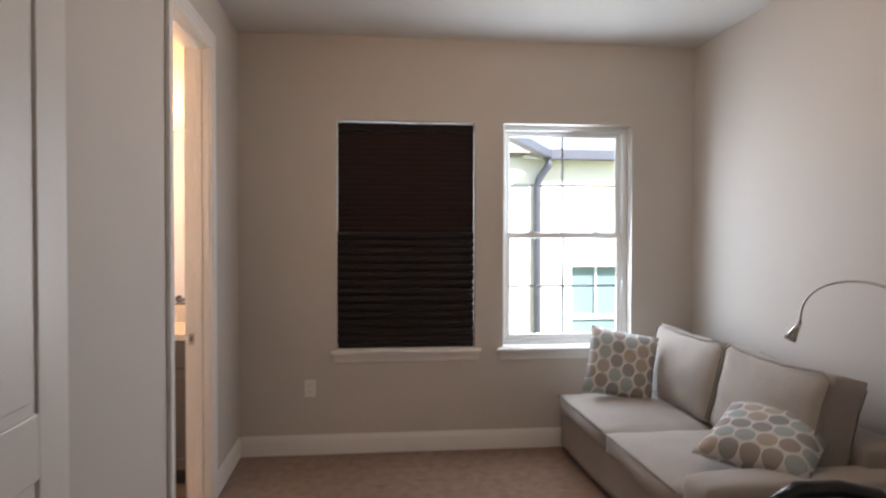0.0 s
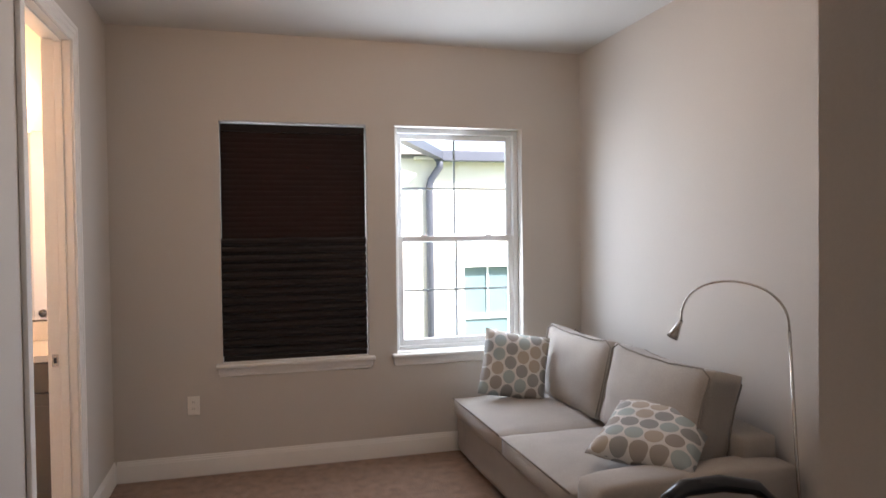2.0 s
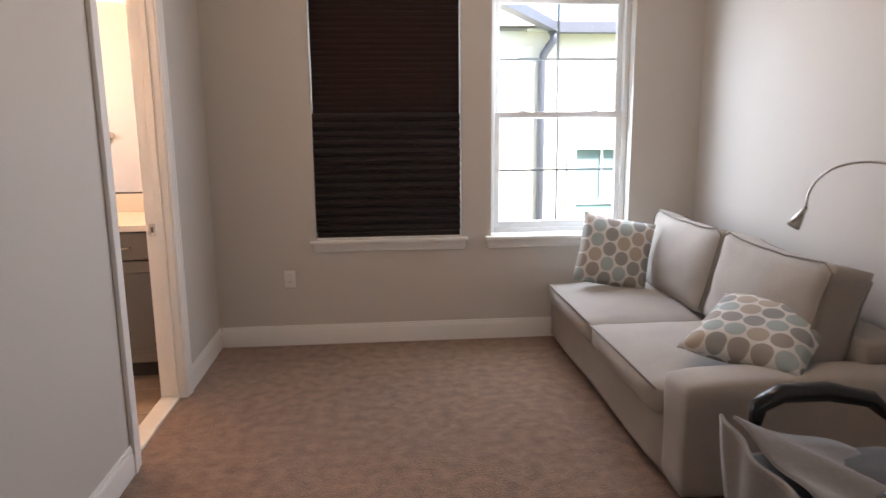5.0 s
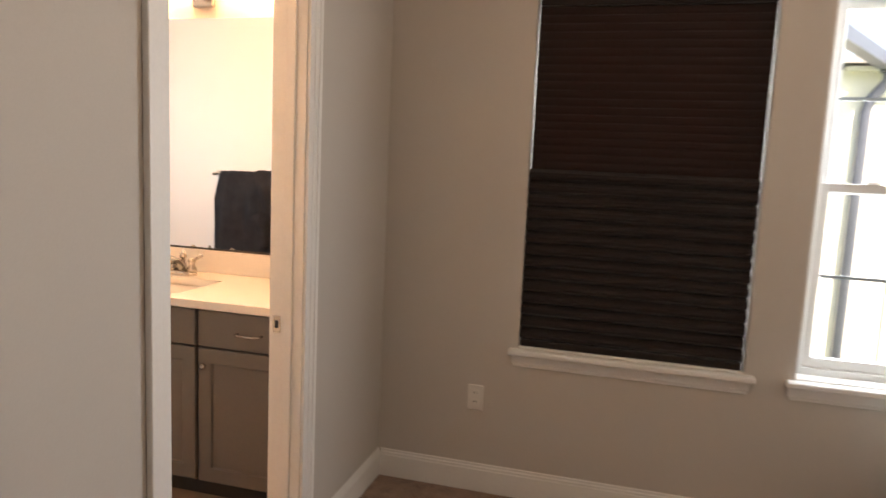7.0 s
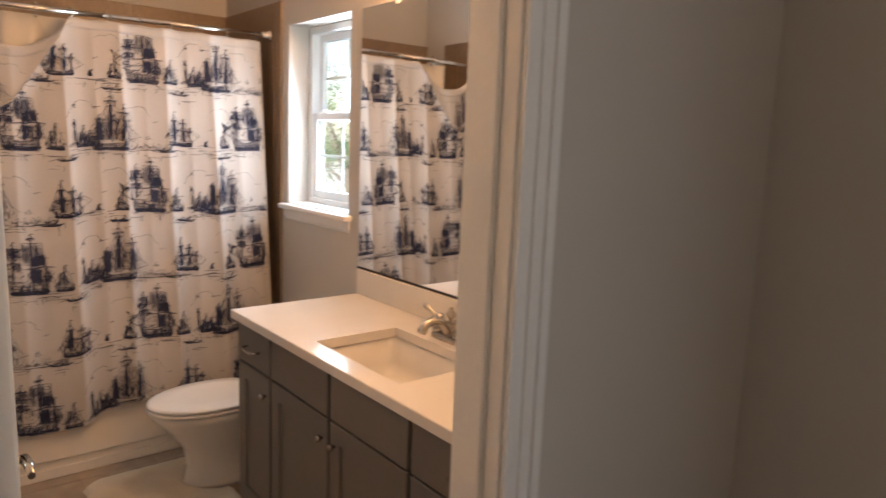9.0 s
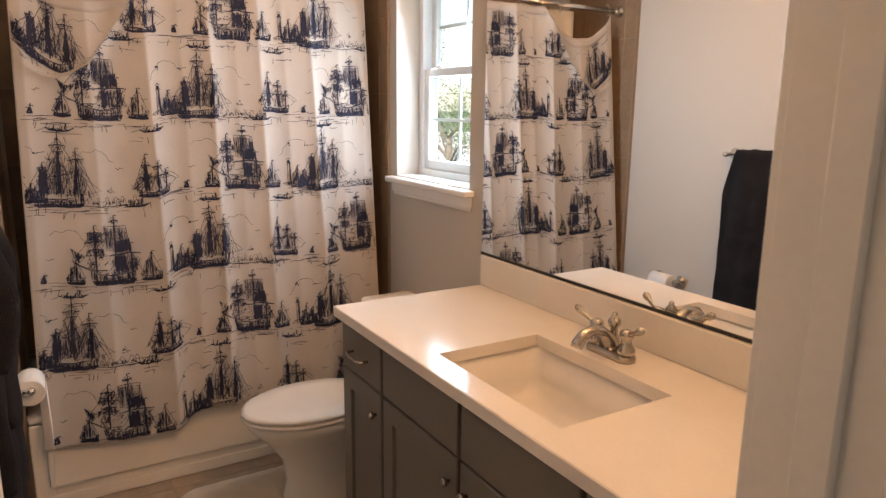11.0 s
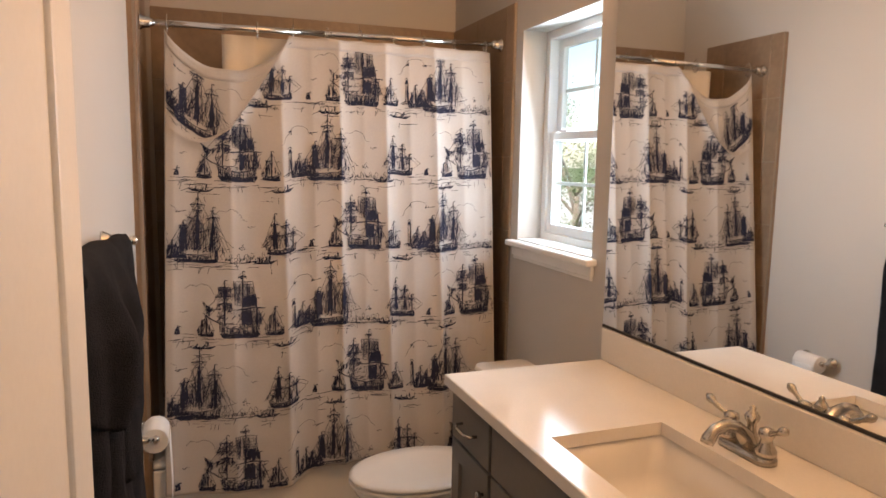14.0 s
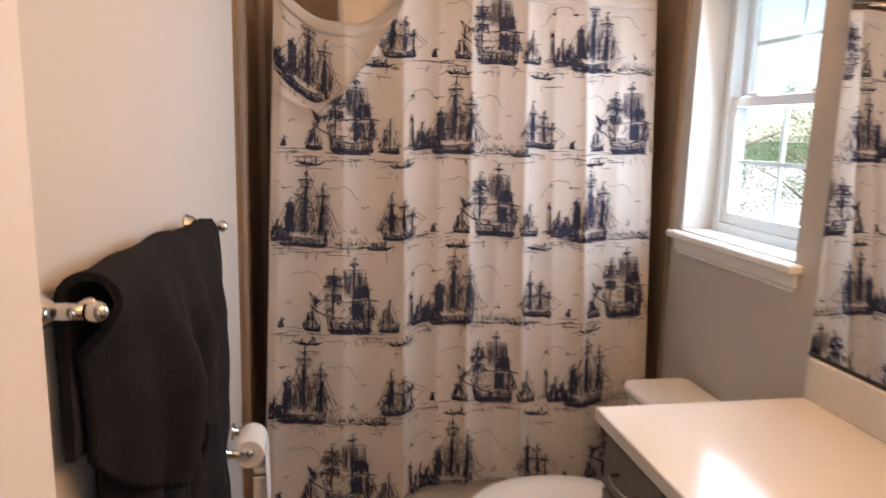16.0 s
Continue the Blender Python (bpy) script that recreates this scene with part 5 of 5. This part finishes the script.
        self.scribble(o, -0.040, 0.090, 0.040, 0.080, 24, 0.1, 0.0020)
        self.lines(o, ((0.0, 0.250, 0.045, 0.120), (0.0, 0.240, -0.045, 0.110), (0.045, 0.196, 0.098, 0.040), (0.045, 0.160, 0.090, 0.036), (0.045, 0.196, 0.006, 0.044), (0.0, 0.206, 0.036, 0.040), (0.0, 0.206, -0.034, 0.044), (-0.045, 0.146, -0.092, 0.050), (0.060, 0.046, 0.110, 0.060), (0.045, 0.120, 0.108, 0.058)), 0.0014)
        self.water(o, 0.13, 14)

    def brig(self, o):
        self.hull(o, -0.052, 0.052, 0.020, 0.6)
        self.mast(o, -0.022, 0.020, 0.158, ((0.116, 0.013, 0.010), (0.074, 0.018, 0.012)))
        self.mast(o, 0.014, 0.020, 0.128, ((0.108, 0.015, 0.010), (0.074, 0.018, 0.010)))
        self.mast(o, 0.040, 0.020, 0.090, ((0.072, 0.010, 0.008),))
        self.shade(o, [(-0.030, 0.022), (-0.014, 0.022), (-0.016, 0.124), (-0.026, 0.122)], 26, 0.0024, 0.8)
        self.shade(o, [(0.008, 0.022), (0.024, 0.022), (0.020, 0.070), (0.010, 0.070)], 16, 0.0020, 0.7)
        self.scribble(o, -0.044, 0.044, 0.028, 0.038, 16, 0.4, 0.0022)
        self.scribble(o, 0.000, 0.060, 0.080, 0.070, 30, 0.2, 0.0018)
        self.lines(o, ((0.040, 0.086, 0.082, 0.048), (0.082, 0.048, 0.052, 0.024), (0.040, 0.070, 0.074, 0.042), (-0.022, 0.150, -0.060, 0.030), (-0.022, 0.110, -0.066, 0.030), (-0.022, 0.140, 0.014, 0.080), (0.014, 0.120, 0.040, 0.060), (-0.022, 0.100, 0.006, 0.026)), 0.0013)
        self.scribble(o, 0.0, 0.026, 0.090, 0.010, 14, 1.1, 0.0022)
        self.water(o, 0.09, 9)

    def sloop(self, o, s=1.0):
        self.hull(o, -0.025 * s, 0.026 * s, 0.015 * s, 0.5)
        self.mast(o, 0.002, 0.012 * s, 0.088 * s, ())
        self.mast(o, -0.012 * s, 0.012 * s, 0.060 * s, ())
        self.shade(o, [(-0.024 * s, 0.018 * s), (-0.003, 0.016 * s), (0.0, 0.072 * s)], 20, 0.0020, 0.8)
        self.shade(o, [(0.004, 0.016 * s), (0.022 * s, 0.018 * s), (0.003, 0.066 * s)], 12, 0.0016, 0.8)
        self.lines(o, ((0.002, 0.086 * s, 0.026 * s, 0.018 * s), (0.002, 0.078 * s, -0.026 * s, 0.018 * s)), 0.0014)
        self.water(o, 0.045, 5)

    def lighthouse(self, o):
        self.stroke(o, [(-0.005, 0.0), (-0.0035, 0.090)], 0.0020, 0, 0.0004)
        self.stroke(o, [(0.006, 0.0), (0.0045, 0.090)], 0.0036, 0, 0.0004)
        self.shade(o, [(0.0005, 0.0), (0.006, 0.0), (0.004, 0.088), (0.0005, 0.088)], 10, 0.0014, 0.8)
        self.stroke(o, [(-0.008, 0.090), (0.009, 0.090)], 0.0030, 0, 0.0003)
        self.fill(o, [(-0.005, 0.092), (0.006, 0.092), (0.0045, 0.104), (-0.0035, 0.104)], 0, 0.003)
        self.stroke(o, [(-0.006, 0.106), (0.0005, 0.112), (0.007, 0.106)], 0.0026, 0, 0.0003)
        self.stroke(o, [(-0.024, 0.004), (-0.006, 0.014), (0.012, 0.014), (0.032, 0.004)], 0.0026)
        self.shade(o, [(-0.022, 0.0), (0.030, 0.0), (0.012, 0.013), (-0.006, 0.013)], 18, 0.0018, 0.8)

    def rowboat(self, o):
        self.stroke(o, [(-0.040, 0.012), (-0.026, 0.003), (0.022, 0.002), (0.038, 0.013)], 0.0040)
        self.shade(o, [(-0.036, 0.011), (0.036, 0.012), (0.024, 0.001), (-0.026, 0.001)], 34, 0.0026, 0.9)
        for x, h in ((-0.018, 0.021), (0.004, 0.019), (0.014, 0.029)):
            self.stroke(o, [(x, 0.010), (x + 0.003, h)], 0.0044)
        self.stroke(o, [(0.014, 0.030), (0.020, 0.014)], 0.0016)
        self.stroke(o, [(-0.026, 0.014), (-0.062, 0.000)], 0.0014)
        self.water(o, 0.050, 4)

    def shore(self, o):
        r = self.rng
        for row_, n in ((0.0, 9), (0.010, 6)):
            for k in range(n):
                x, w, h = -0.078 + 0.156 * (k + r.random() * 0.6) / n, r.uniform(0.006, 0.012), r.uniform(0.006, 0.013)
                self.stroke(o, [(x, row_), (x, row_ + h), (x + w / 2, row_ + h * 1.5), (x + w, row_ + h), (x + w, row_)], 0.0014)
        self.stroke(o, [(-0.085, -0.006), (-0.03, -0.010), (0.03, -0.008), (0.088, 0.000), (0.088, 0.020)], 0.0026)
        self.shade(o, [(-0.080, -0.004), (0.086, -0.004), (0.086, 0.016), (-0.040, 0.012)], 40, 0.0018, 0.5)
        self.scribble(o, 0.0, -0.002, 0.15, 0.010, 20, 1.3, 0.0020)
        self.stroke(o, [(-0.006, 0.048), (0.002, 0.062), (0.004, 0.046)], 0.0020)
        self.scribble(o, 0.0, 0.044, 0.028, 0.014, 7, 1.2, 0.0020)

    def bird(self, o):
        self.stroke(o, [(-0.010, 0.005), (-0.003, 0.0), (0.002, 0.006), (0.010, 0.004)], 0.0018)

    def pennant(self, o):
        """A curling ribbon of smoke with a small flag."""
        self.stroke(o, [(-0.062, -0.050), (-0.050, -0.044), (-0.044, -0.020), (-0.030, -0.006), (-0.022, 0.012), (-0.004, 0.018), (0.020, 0.016), (0.034, 0.006), (0.036, -0.010)], 0.0013)
        self.scribble(o, -0.026, -0.004, 0.010, 0.018, 4, 0.1, 0.0034)
        self.scribble(o, 0.040, -0.010, 0.018, 0.008, 5, 1.1, 0.0034)
        self.stroke(o, [(0.040, -0.010), (0.066, -0.006)], 0.0020)

    def cloud(self, o):
        self.stroke(o, [(-0.05, 0.0), (-0.035, 0.016), (-0.015, 0.012), (0.0, 0.022), (0.02, 0.016), (0.03, 0.004), (0.036, -0.014), (0.050, -0.022)], 0.0012)


ink = Drawing()
for row in range(-1, 7):
    base_z = 1.782 - 0.305 * row
    shift = 4.446 if row % 2 == 0 else 4.446 + 0.497
    for turn_ in (-2, -1, 0, 1):
        ay = shift + 0.994 * turn_
        ink.galleon((ay, base_z))
        ink.sloop((ay - 0.122, base_z + 0.012), 1.0)
        ink.rowboat((ay - 0.132, base_z - 0.042))
        ink.sloop((ay + 0.124, base_z + 0.006), 1.25)
        ink.lighthouse((ay + 0.200, base_z + 0.016))
        ink.sloop((ay + 0.234, base_z + 0.006), 1.05)
        ink.sloop((ay + 0.258, base_z + 0.010), 0.75)
        ink.rowboat((ay + 0.168, base_z - 0.044))
        ink.frigate((ay + 0.352, base_z - 0.012))
        ink.shore((ay + 0.510, base_z + 0.000))
        ink.brig((ay + 0.655, base_z + 0.018))
        ink.rowboat((ay + 0.590, base_z - 0.016))
        ink.bird((ay + 0.545, base_z + 0.125))
        ink.bird((ay + 0.15, base_z + 0.075))
        ink.bird((ay + 0.80, base_z + 0.10))
        ink.pennant((ay + 0.235, base_z + 0.195))
        ink.cloud((ay + 0.470, base_z + 0.175))
        ink.cloud((ay + 0.86, base_z + 0.190))
        for far in (-0.20, 0.06, 0.30, 0.46, 0.60, 0.76):
            ink.water((ay + far, base_z + 0.008), 0.07, 4)
        ink.sloop((ay + 0.290, base_z + 0.006), 0.7)
        ink.sloop((ay + 0.775, base_z + 0.020), 0.30)
me = bpy.data.meshes.new("ship_print")
me.from_pydata(ink.verts, [], ink.faces)
me.transform(cur.matrix_basis.inverted())
me.materials.append(INK)
me.materials.append(INKWASH)
me.polygons.foreach_set("material_index", ink.kinds)
printed = new("ship_print", me)
printed.parent = cur
tagged(printed, "blue-black ink print of sailing ships and lighthouses")

# ---- bathroom: towel bar, towel, paper ----
BZ, BY = 1.322, BATH_S + 0.058
BX0, BX1 = -1.800, -2.560
bar = thing("towel_bar", (-2.11, BATH_S, BZ), "polished nickel towel bar on the bathroom wall", "towel bar")
part("rail", tube(bmesh.new(), [(BX0, BY, BZ), (BX1, BY, BZ)], 0.009, 12), CHROME, bar)
for x in (BX0, BX1):
    post = part("post", tube(bmesh.new(), [(x, BATH_S + 0.0005, BZ), (x, BATH_S + 0.006, BZ), (x, BATH_S + 0.010, BZ), (x, BATH_S + 0.016, BZ), (x, BATH_S + 0.022, BZ), (x, BATH_S + 0.034, BZ), (x, BY - 0.012, BZ), (x, BY + 0.010, BZ)], [0.029, 0.029, 0.024, 0.024, 0.019, 0.011, 0.012, 0.010], 20), CHROME, bar)
    part("finial", tube(bmesh.new(), [(x, BY + 0.010 + 0.014 * (1 - math.cos(a)), BZ) for a in (0.3, 0.7, 1.1, 1.57, 2.0, 2.4, 2.8, 3.1)], [0.0145 * math.sin(a) for a in (0.5, 0.8, 1.15, 1.57, 2.0, 2.4, 2.8, 3.0)], 18), CHROME, post)


def draped(x0, x1, r, front, back, bulge, seed, wrinkle=0.010, flare=0.0, tuck=0.0):
    """Cloth over the bar from x0 to x1: back(u) hangs behind it and front(u) before it; tuck curls its near edge back to the wall."""
    def at(u, v):
        b, a, f = back(u), math.pi * r, front(u)
        s = v * (b + a + f)
        n = noise.noise(Vector((u * 3.1 + seed, s * 4.0, seed))) + 0.5 * noise.noise(Vector((u * 8 + seed, s * 9, 2 * seed)))
        x = x0 + (x1 - x0) * u
        lump = 0.006 * noise.noise(Vector((u * 5 + seed, 0.3, seed))) * math.sin(math.pi * v)
        if s < b:
            k = min(1.0, (b - s) / 0.2)
            return (x, max(BATH_S + 0.016, BY - r + 0.006 * n * k), BZ - (b - s))
        if s < b + a:
            q = (s - b) / r
            return (x, BY - (r + lump) * math.cos(q), BZ + (r + lump) * math.sin(q))
        h = s - b - a
        k = min(1.0, h / 0.18)
        fold = wrinkle * (math.sin(u * 15 + seed + 3 * h) + 0.6 * math.sin(u * 29 + 2 * seed - 4 * h)) * k
        wide = flare * (u - 0.5) * k
        y = BY + r + lump + bulge * math.sin(math.pi * min(1.0, h / f * 0.92)) * (0.6 + 0.4 * math.sin(math.pi * u)) + fold + 0.014 * n * k
        if tuck and u < tuck:
            curl = (1 - u / tuck) ** 1.8 * min(1.0, h / 0.07)
            y += (BATH_S + 0.030 - y) * curl
        return (x + wide + 0.004 * n, y, BZ - h)
    return at


tw = thing("hanging_towel", (-2.11, BY, 0.60), "charcoal terry towel draped and bunched over the towel bar", "towel")
part("long_leaf", sheet(bmesh.new(), 40, 70, draped(-2.12, -2.515, 0.020, lambda u: 0.86 - 0.10 * (1 - u) ** 2 - 0.05 * math.sin(7 * u), lambda u: 0.70 + 0.06 * u, 0.006, 2.0, 0.008, -0.09), 0.010), TOWEL, tw)
part("under_leaf", sheet(bmesh.new(), 30, 44, draped(-1.89, -2.20, 0.027, lambda u: 0.54 + 0.10 * math.sin(math.pi * min(1, u * 1.25)) ** 1.5 - 0.02 * u, lambda u: 0.20, 0.014, 5.0, 0.016, 0.03, 0.35), 0.010), TOWEL, tw)
part("bunched_leaf", sheet(bmesh.new(), 44, 56, draped(-1.835, -2.225, 0.030, lambda u: 0.16 + 0.21 * math.sin(math.pi * (0.12 + 0.7 * u)) - 0.16 * u ** 2.2, lambda u: 0.22 + 0.06 * u, 0.040, 8.0, 0.020, 0.07, 0.42), 0.012), TOWEL, tw)
part("turned_corner", sheet(bmesh.new(), 14, 14, lambda u, v: (-2.165 - 0.10 * u * (1 - 0.8 * v), BY + 0.046 + 0.014 * math.sin(math.pi * v) - 0.02 * u, BZ - 0.27 - 0.12 * v - 0.03 * u), 0.010), TOWEL, tw)

for hung in (bar, tw):
    hung.matrix_world = SKEW @ hung.matrix_world

tp = thing("paper_holder", (-2.875, BATH_S, 0.61), "polished nickel toilet paper holder with a hanging sheet", "toilet paper holder")
PX0, PX1, PY, PZ = -2.795, -2.945, BATH_S + 0.068, 0.630
for x in (PX0, PX1):
    part("post", tube(bmesh.new(), [(x, BATH_S + 0.0005, PZ), (x, BATH_S + 0.008, PZ), (x, BATH_S + 0.012, PZ), (x, PY - 0.01, PZ), (x, PY + 0.004, PZ), (x, PY + 0.016, PZ)], [0.026, 0.026, 0.014, 0.010, 0.015, 0.008], 16), CHROME, tp)
part("spindle", tube(bmesh.new(), [(PX0, PY, PZ), (PX1, PY, PZ)], 0.006, 10), CHROME, tp)
pr = thing("toilet_paper", (-2.875, PY, 0.45), "white toilet paper roll with a long loose end", "toilet paper")
rb = bmesh.new()
tube(rb, [(PX0 - 0.012, PY, PZ - 0.010), (PX0 - 0.014, PY, PZ - 0.010), (PX1 + 0.014, PY, PZ - 0.010), (PX1 + 0.012, PY, PZ - 0.010)], [0.040, 0.043, 0.043, 0.040], 28)
part("roll", rb, PAPER, pr)
part("loose_sheet", sheet(bmesh.new(), 6, 22, lambda u, v: (PX0 - 0.016 + (PX1 - PX0 + 0.032) * u, PY + 0.0445 + 0.010 * math.sin(v * 5) * v, PZ - 0.010 - 0.42 * v), 0.0008), PAPER, pr)

# ---- bathroom floor ----
bf = thing("floor_bath", (-2.0, 4.3, -0.05), "beige mottled ceramic floor tiles with sunk joints", "floor", "", "structure")
part("grout_bed", boxes((-4.12, WX0 - 0.012, BATH_S - 0.16, NB, -0.05, -0.004)), GROUT, bf)
shared = {}
size = 0.335
ys = [BATH_S - 0.16]
while ys[-1] < NB - 0.001:
    ys.append(min(NB, ys[-1] + size))
xs = [WX0 - 0.012]
while xs[-1] > -3.25:
    xs.append(xs[-1] - size)
for xb, xa in zip(xs, xs[1:]):
    for ya, yb in zip(ys, ys[1:]):
        key = round(yb - ya, 3)
        if key not in shared:
            bmt = bmesh.new()
            box(bmt, -size / 2 + 0.002, size / 2 - 0.002, -(yb - ya) / 2 + 0.002, (yb - ya) / 2 - 0.002, -0.008, 0.0, 0.0012)
            me = bpy.data.meshes.new("tile")
            bmt.to_mesh(me)
            bmt.free()
            me.materials.append(FTILE)
            shared[key] = me
        ob = new("tile", shared[key])
        ob.parent = bf
        ob.location = Vector(((xa + xb) / 2, (ya + yb) / 2, 0.0)) - bf.location

# ---- outdoors ----
G = -3.1
structure("ground", boxes((-900, 900, -900, 900, G - 0.3, G)), GRASS, "green lawn that runs to the horizon", "ground")
# made-up pale strip, put in for the bright view outside; no road known
structure("road", boxes((-120, 60, 21, 80, G - 0.1, G + 0.03)), PALE_GROUND, "pale ground strip added for the bright view from the bathroom", "road")
structure("wall_below", boxes((-4.12, 2.62, -1.62, N + 0.2, G, -0.06)), STUCCO, "cream stucco lower storey", "wall")

nb = thing("neighbour_house", (4.5, 11.0, G), "cream stucco house next door with grey gutters", "house")


def slab_between(a, b, z0, z1, depth):
    """An upright slab from a to b with its thickness to the far side."""
    a, b = Vector(a), Vector(b)
    way = (b - a).normalized()
    side = Vector((-way.y, way.x, 0)) * depth
    bm = bmesh.new()
    ring = [a, b, b + side, a + side]
    lo = [bm.verts.new((p.x, p.y, z0)) for p in ring]
    hi = [bm.verts.new((p.x, p.y, z1)) for p in ring]
    for k in range(4):
        bm.faces.new((lo[k], lo[(k + 1) % 4], hi[(k + 1) % 4], hi[k]))
    bm.faces.new(lo[::-1])
    bm.faces.new(hi)
    return bm


NWIN = (2.795, 3.50, -0.20, 1.06)
bm = bmesh.new()
wall_x(bm, 2.15, 9.0, 9.0, 9.25, G, 2.44, (NWIN,))
part("wall", bm, STUCCO, nb)
part("side_wall", slab_between((2.25, 8.999, 0), (-1.2, 8.45, 0), G, 2.44, -0.25), STUCCO, nb)
wn_ = part("window", boxes((NWIN[0] - 0.10, NWIN[0], 8.96, 9.0, NWIN[2] - 0.1, NWIN[3] + 0.1), (NWIN[1], NWIN[1] + 0.10, 8.96, 9.0, NWIN[2] - 0.1, NWIN[3] + 0.1), (NWIN[0], NWIN[1], 8.96, 9.0, NWIN[3], NWIN[3] + 0.1), (NWIN[0], NWIN[1], 8.94, 9.0, NWIN[2] - 0.1, NWIN[2])), STUCCO_WHITE, nb, "window with white stucco band")
part("pane", boxes((NWIN[0], NWIN[1], 9.06, 9.07, NWIN[2], NWIN[3])), PANE, wn_)
part("sash_bars", boxes((NWIN[0], NWIN[1], 9.03, 9.058, 0.38, 0.44), (3.125, 3.15, 9.035, 9.058, 0.44, NWIN[3])), VINYL, wn_)
part("soffit", boxes((2.15, 9.0, 8.882, 8.998, 2.43, 2.46)), STUCCO, nb)
part("gutter", boxes((2.39, 9.0, 8.78, 8.88, 2.40, 2.53, 0.01)), GUTTER, nb, "grey metal gutter")
part("gutter_side", slab_between((2.40, 8.86, 0), (1.11, 6.42, 0), 2.42, 2.52, 0.11), GUTTER, nb, "grey metal gutter")
ds = [(2.45, 8.83, 2.42), (2.455, 8.85, 2.33), (2.365, 8.935, 2.18), (2.345, 8.950, 2.08), (2.345, 8.950, G)]
part("downspout", tube(bmesh.new(), ds, 0.048, 8), GUTTER, nb, "grey metal downspout")
roof = bmesh.new()
sheet(roof, 24, 10, lambda u, v: (1.6 + 8 * u, 8.80 + 3.6 * v, 2.54 + 0.25 * v + 0.02 * math.sin(u * 150)), 0.06)
part("roof", roof, ROOF, nb)


def tree(base, height, spread, seed):
    """A trunk with limbs, and a crown of many small leaf blades in uneven clumps."""
    rng = random.Random(seed)
    t = thing("tree", base, "leafy green garden tree beyond the bathroom window", "tree", "garden trees")
    b = Vector(base)
    bm = tube(bmesh.new(), [b, b + Vector((0.08, 0, height * 0.3)), b + Vector((0.02, 0.1, height * 0.62))], [0.16, 0.12, 0.07], 10)
    tips = []
    for k in range(9):
        a = 2 * math.pi * k / 9 + rng.random()
        z = height * rng.uniform(0.32, 0.6)
        e = b + Vector((math.cos(a) * spread * rng.uniform(0.5, 0.9), math.sin(a) * spread * rng.uniform(0.5, 0.9), z + height * rng.uniform(0.1, 0.35)))
        tube(bm, [b + Vector((0.04, 0.03, z)), (b + e) / 2 + Vector((0, 0, z * 0.55)), e], [0.05, 0.035, 0.012], 6)
        tips.append(e)
    part("trunk", bm, BARK, t)
    verts, faces = [], []
    clumps = [e + Vector([rng.gauss(0, spread * 0.30) for _ in range(3)]) for e in tips for _ in range(4)]
    for c in clumps:
        for _ in range(150):
            p = c + Vector([rng.gauss(0, spread * 0.11) for _ in range(3)])
            d = Vector([rng.gauss(0, 1) for _ in range(3)]).normalized()
            s = d.orthogonal().normalized() * 0.017
            d = d * 0.042
            i = len(verts)
            verts += [p - d, p + s, p + d, p - s]
            faces.append((i, i + 1, i + 2, i + 3))
    me = bpy.data.meshes.new("crown")
    me.from_pydata([tuple(v - b) for v in verts], [], faces)
    me.materials.append(LEAF)
    crown = new("crown", me)
    crown.parent = t
    return t


tree((-17.5, 14.0, G), 6.6, 1.9, 4)
tree((-21.0, 19.5, G), 7.0, 2.0, 9)
tree((-25.0, 16.0, G), 6.0, 1.8, 13)
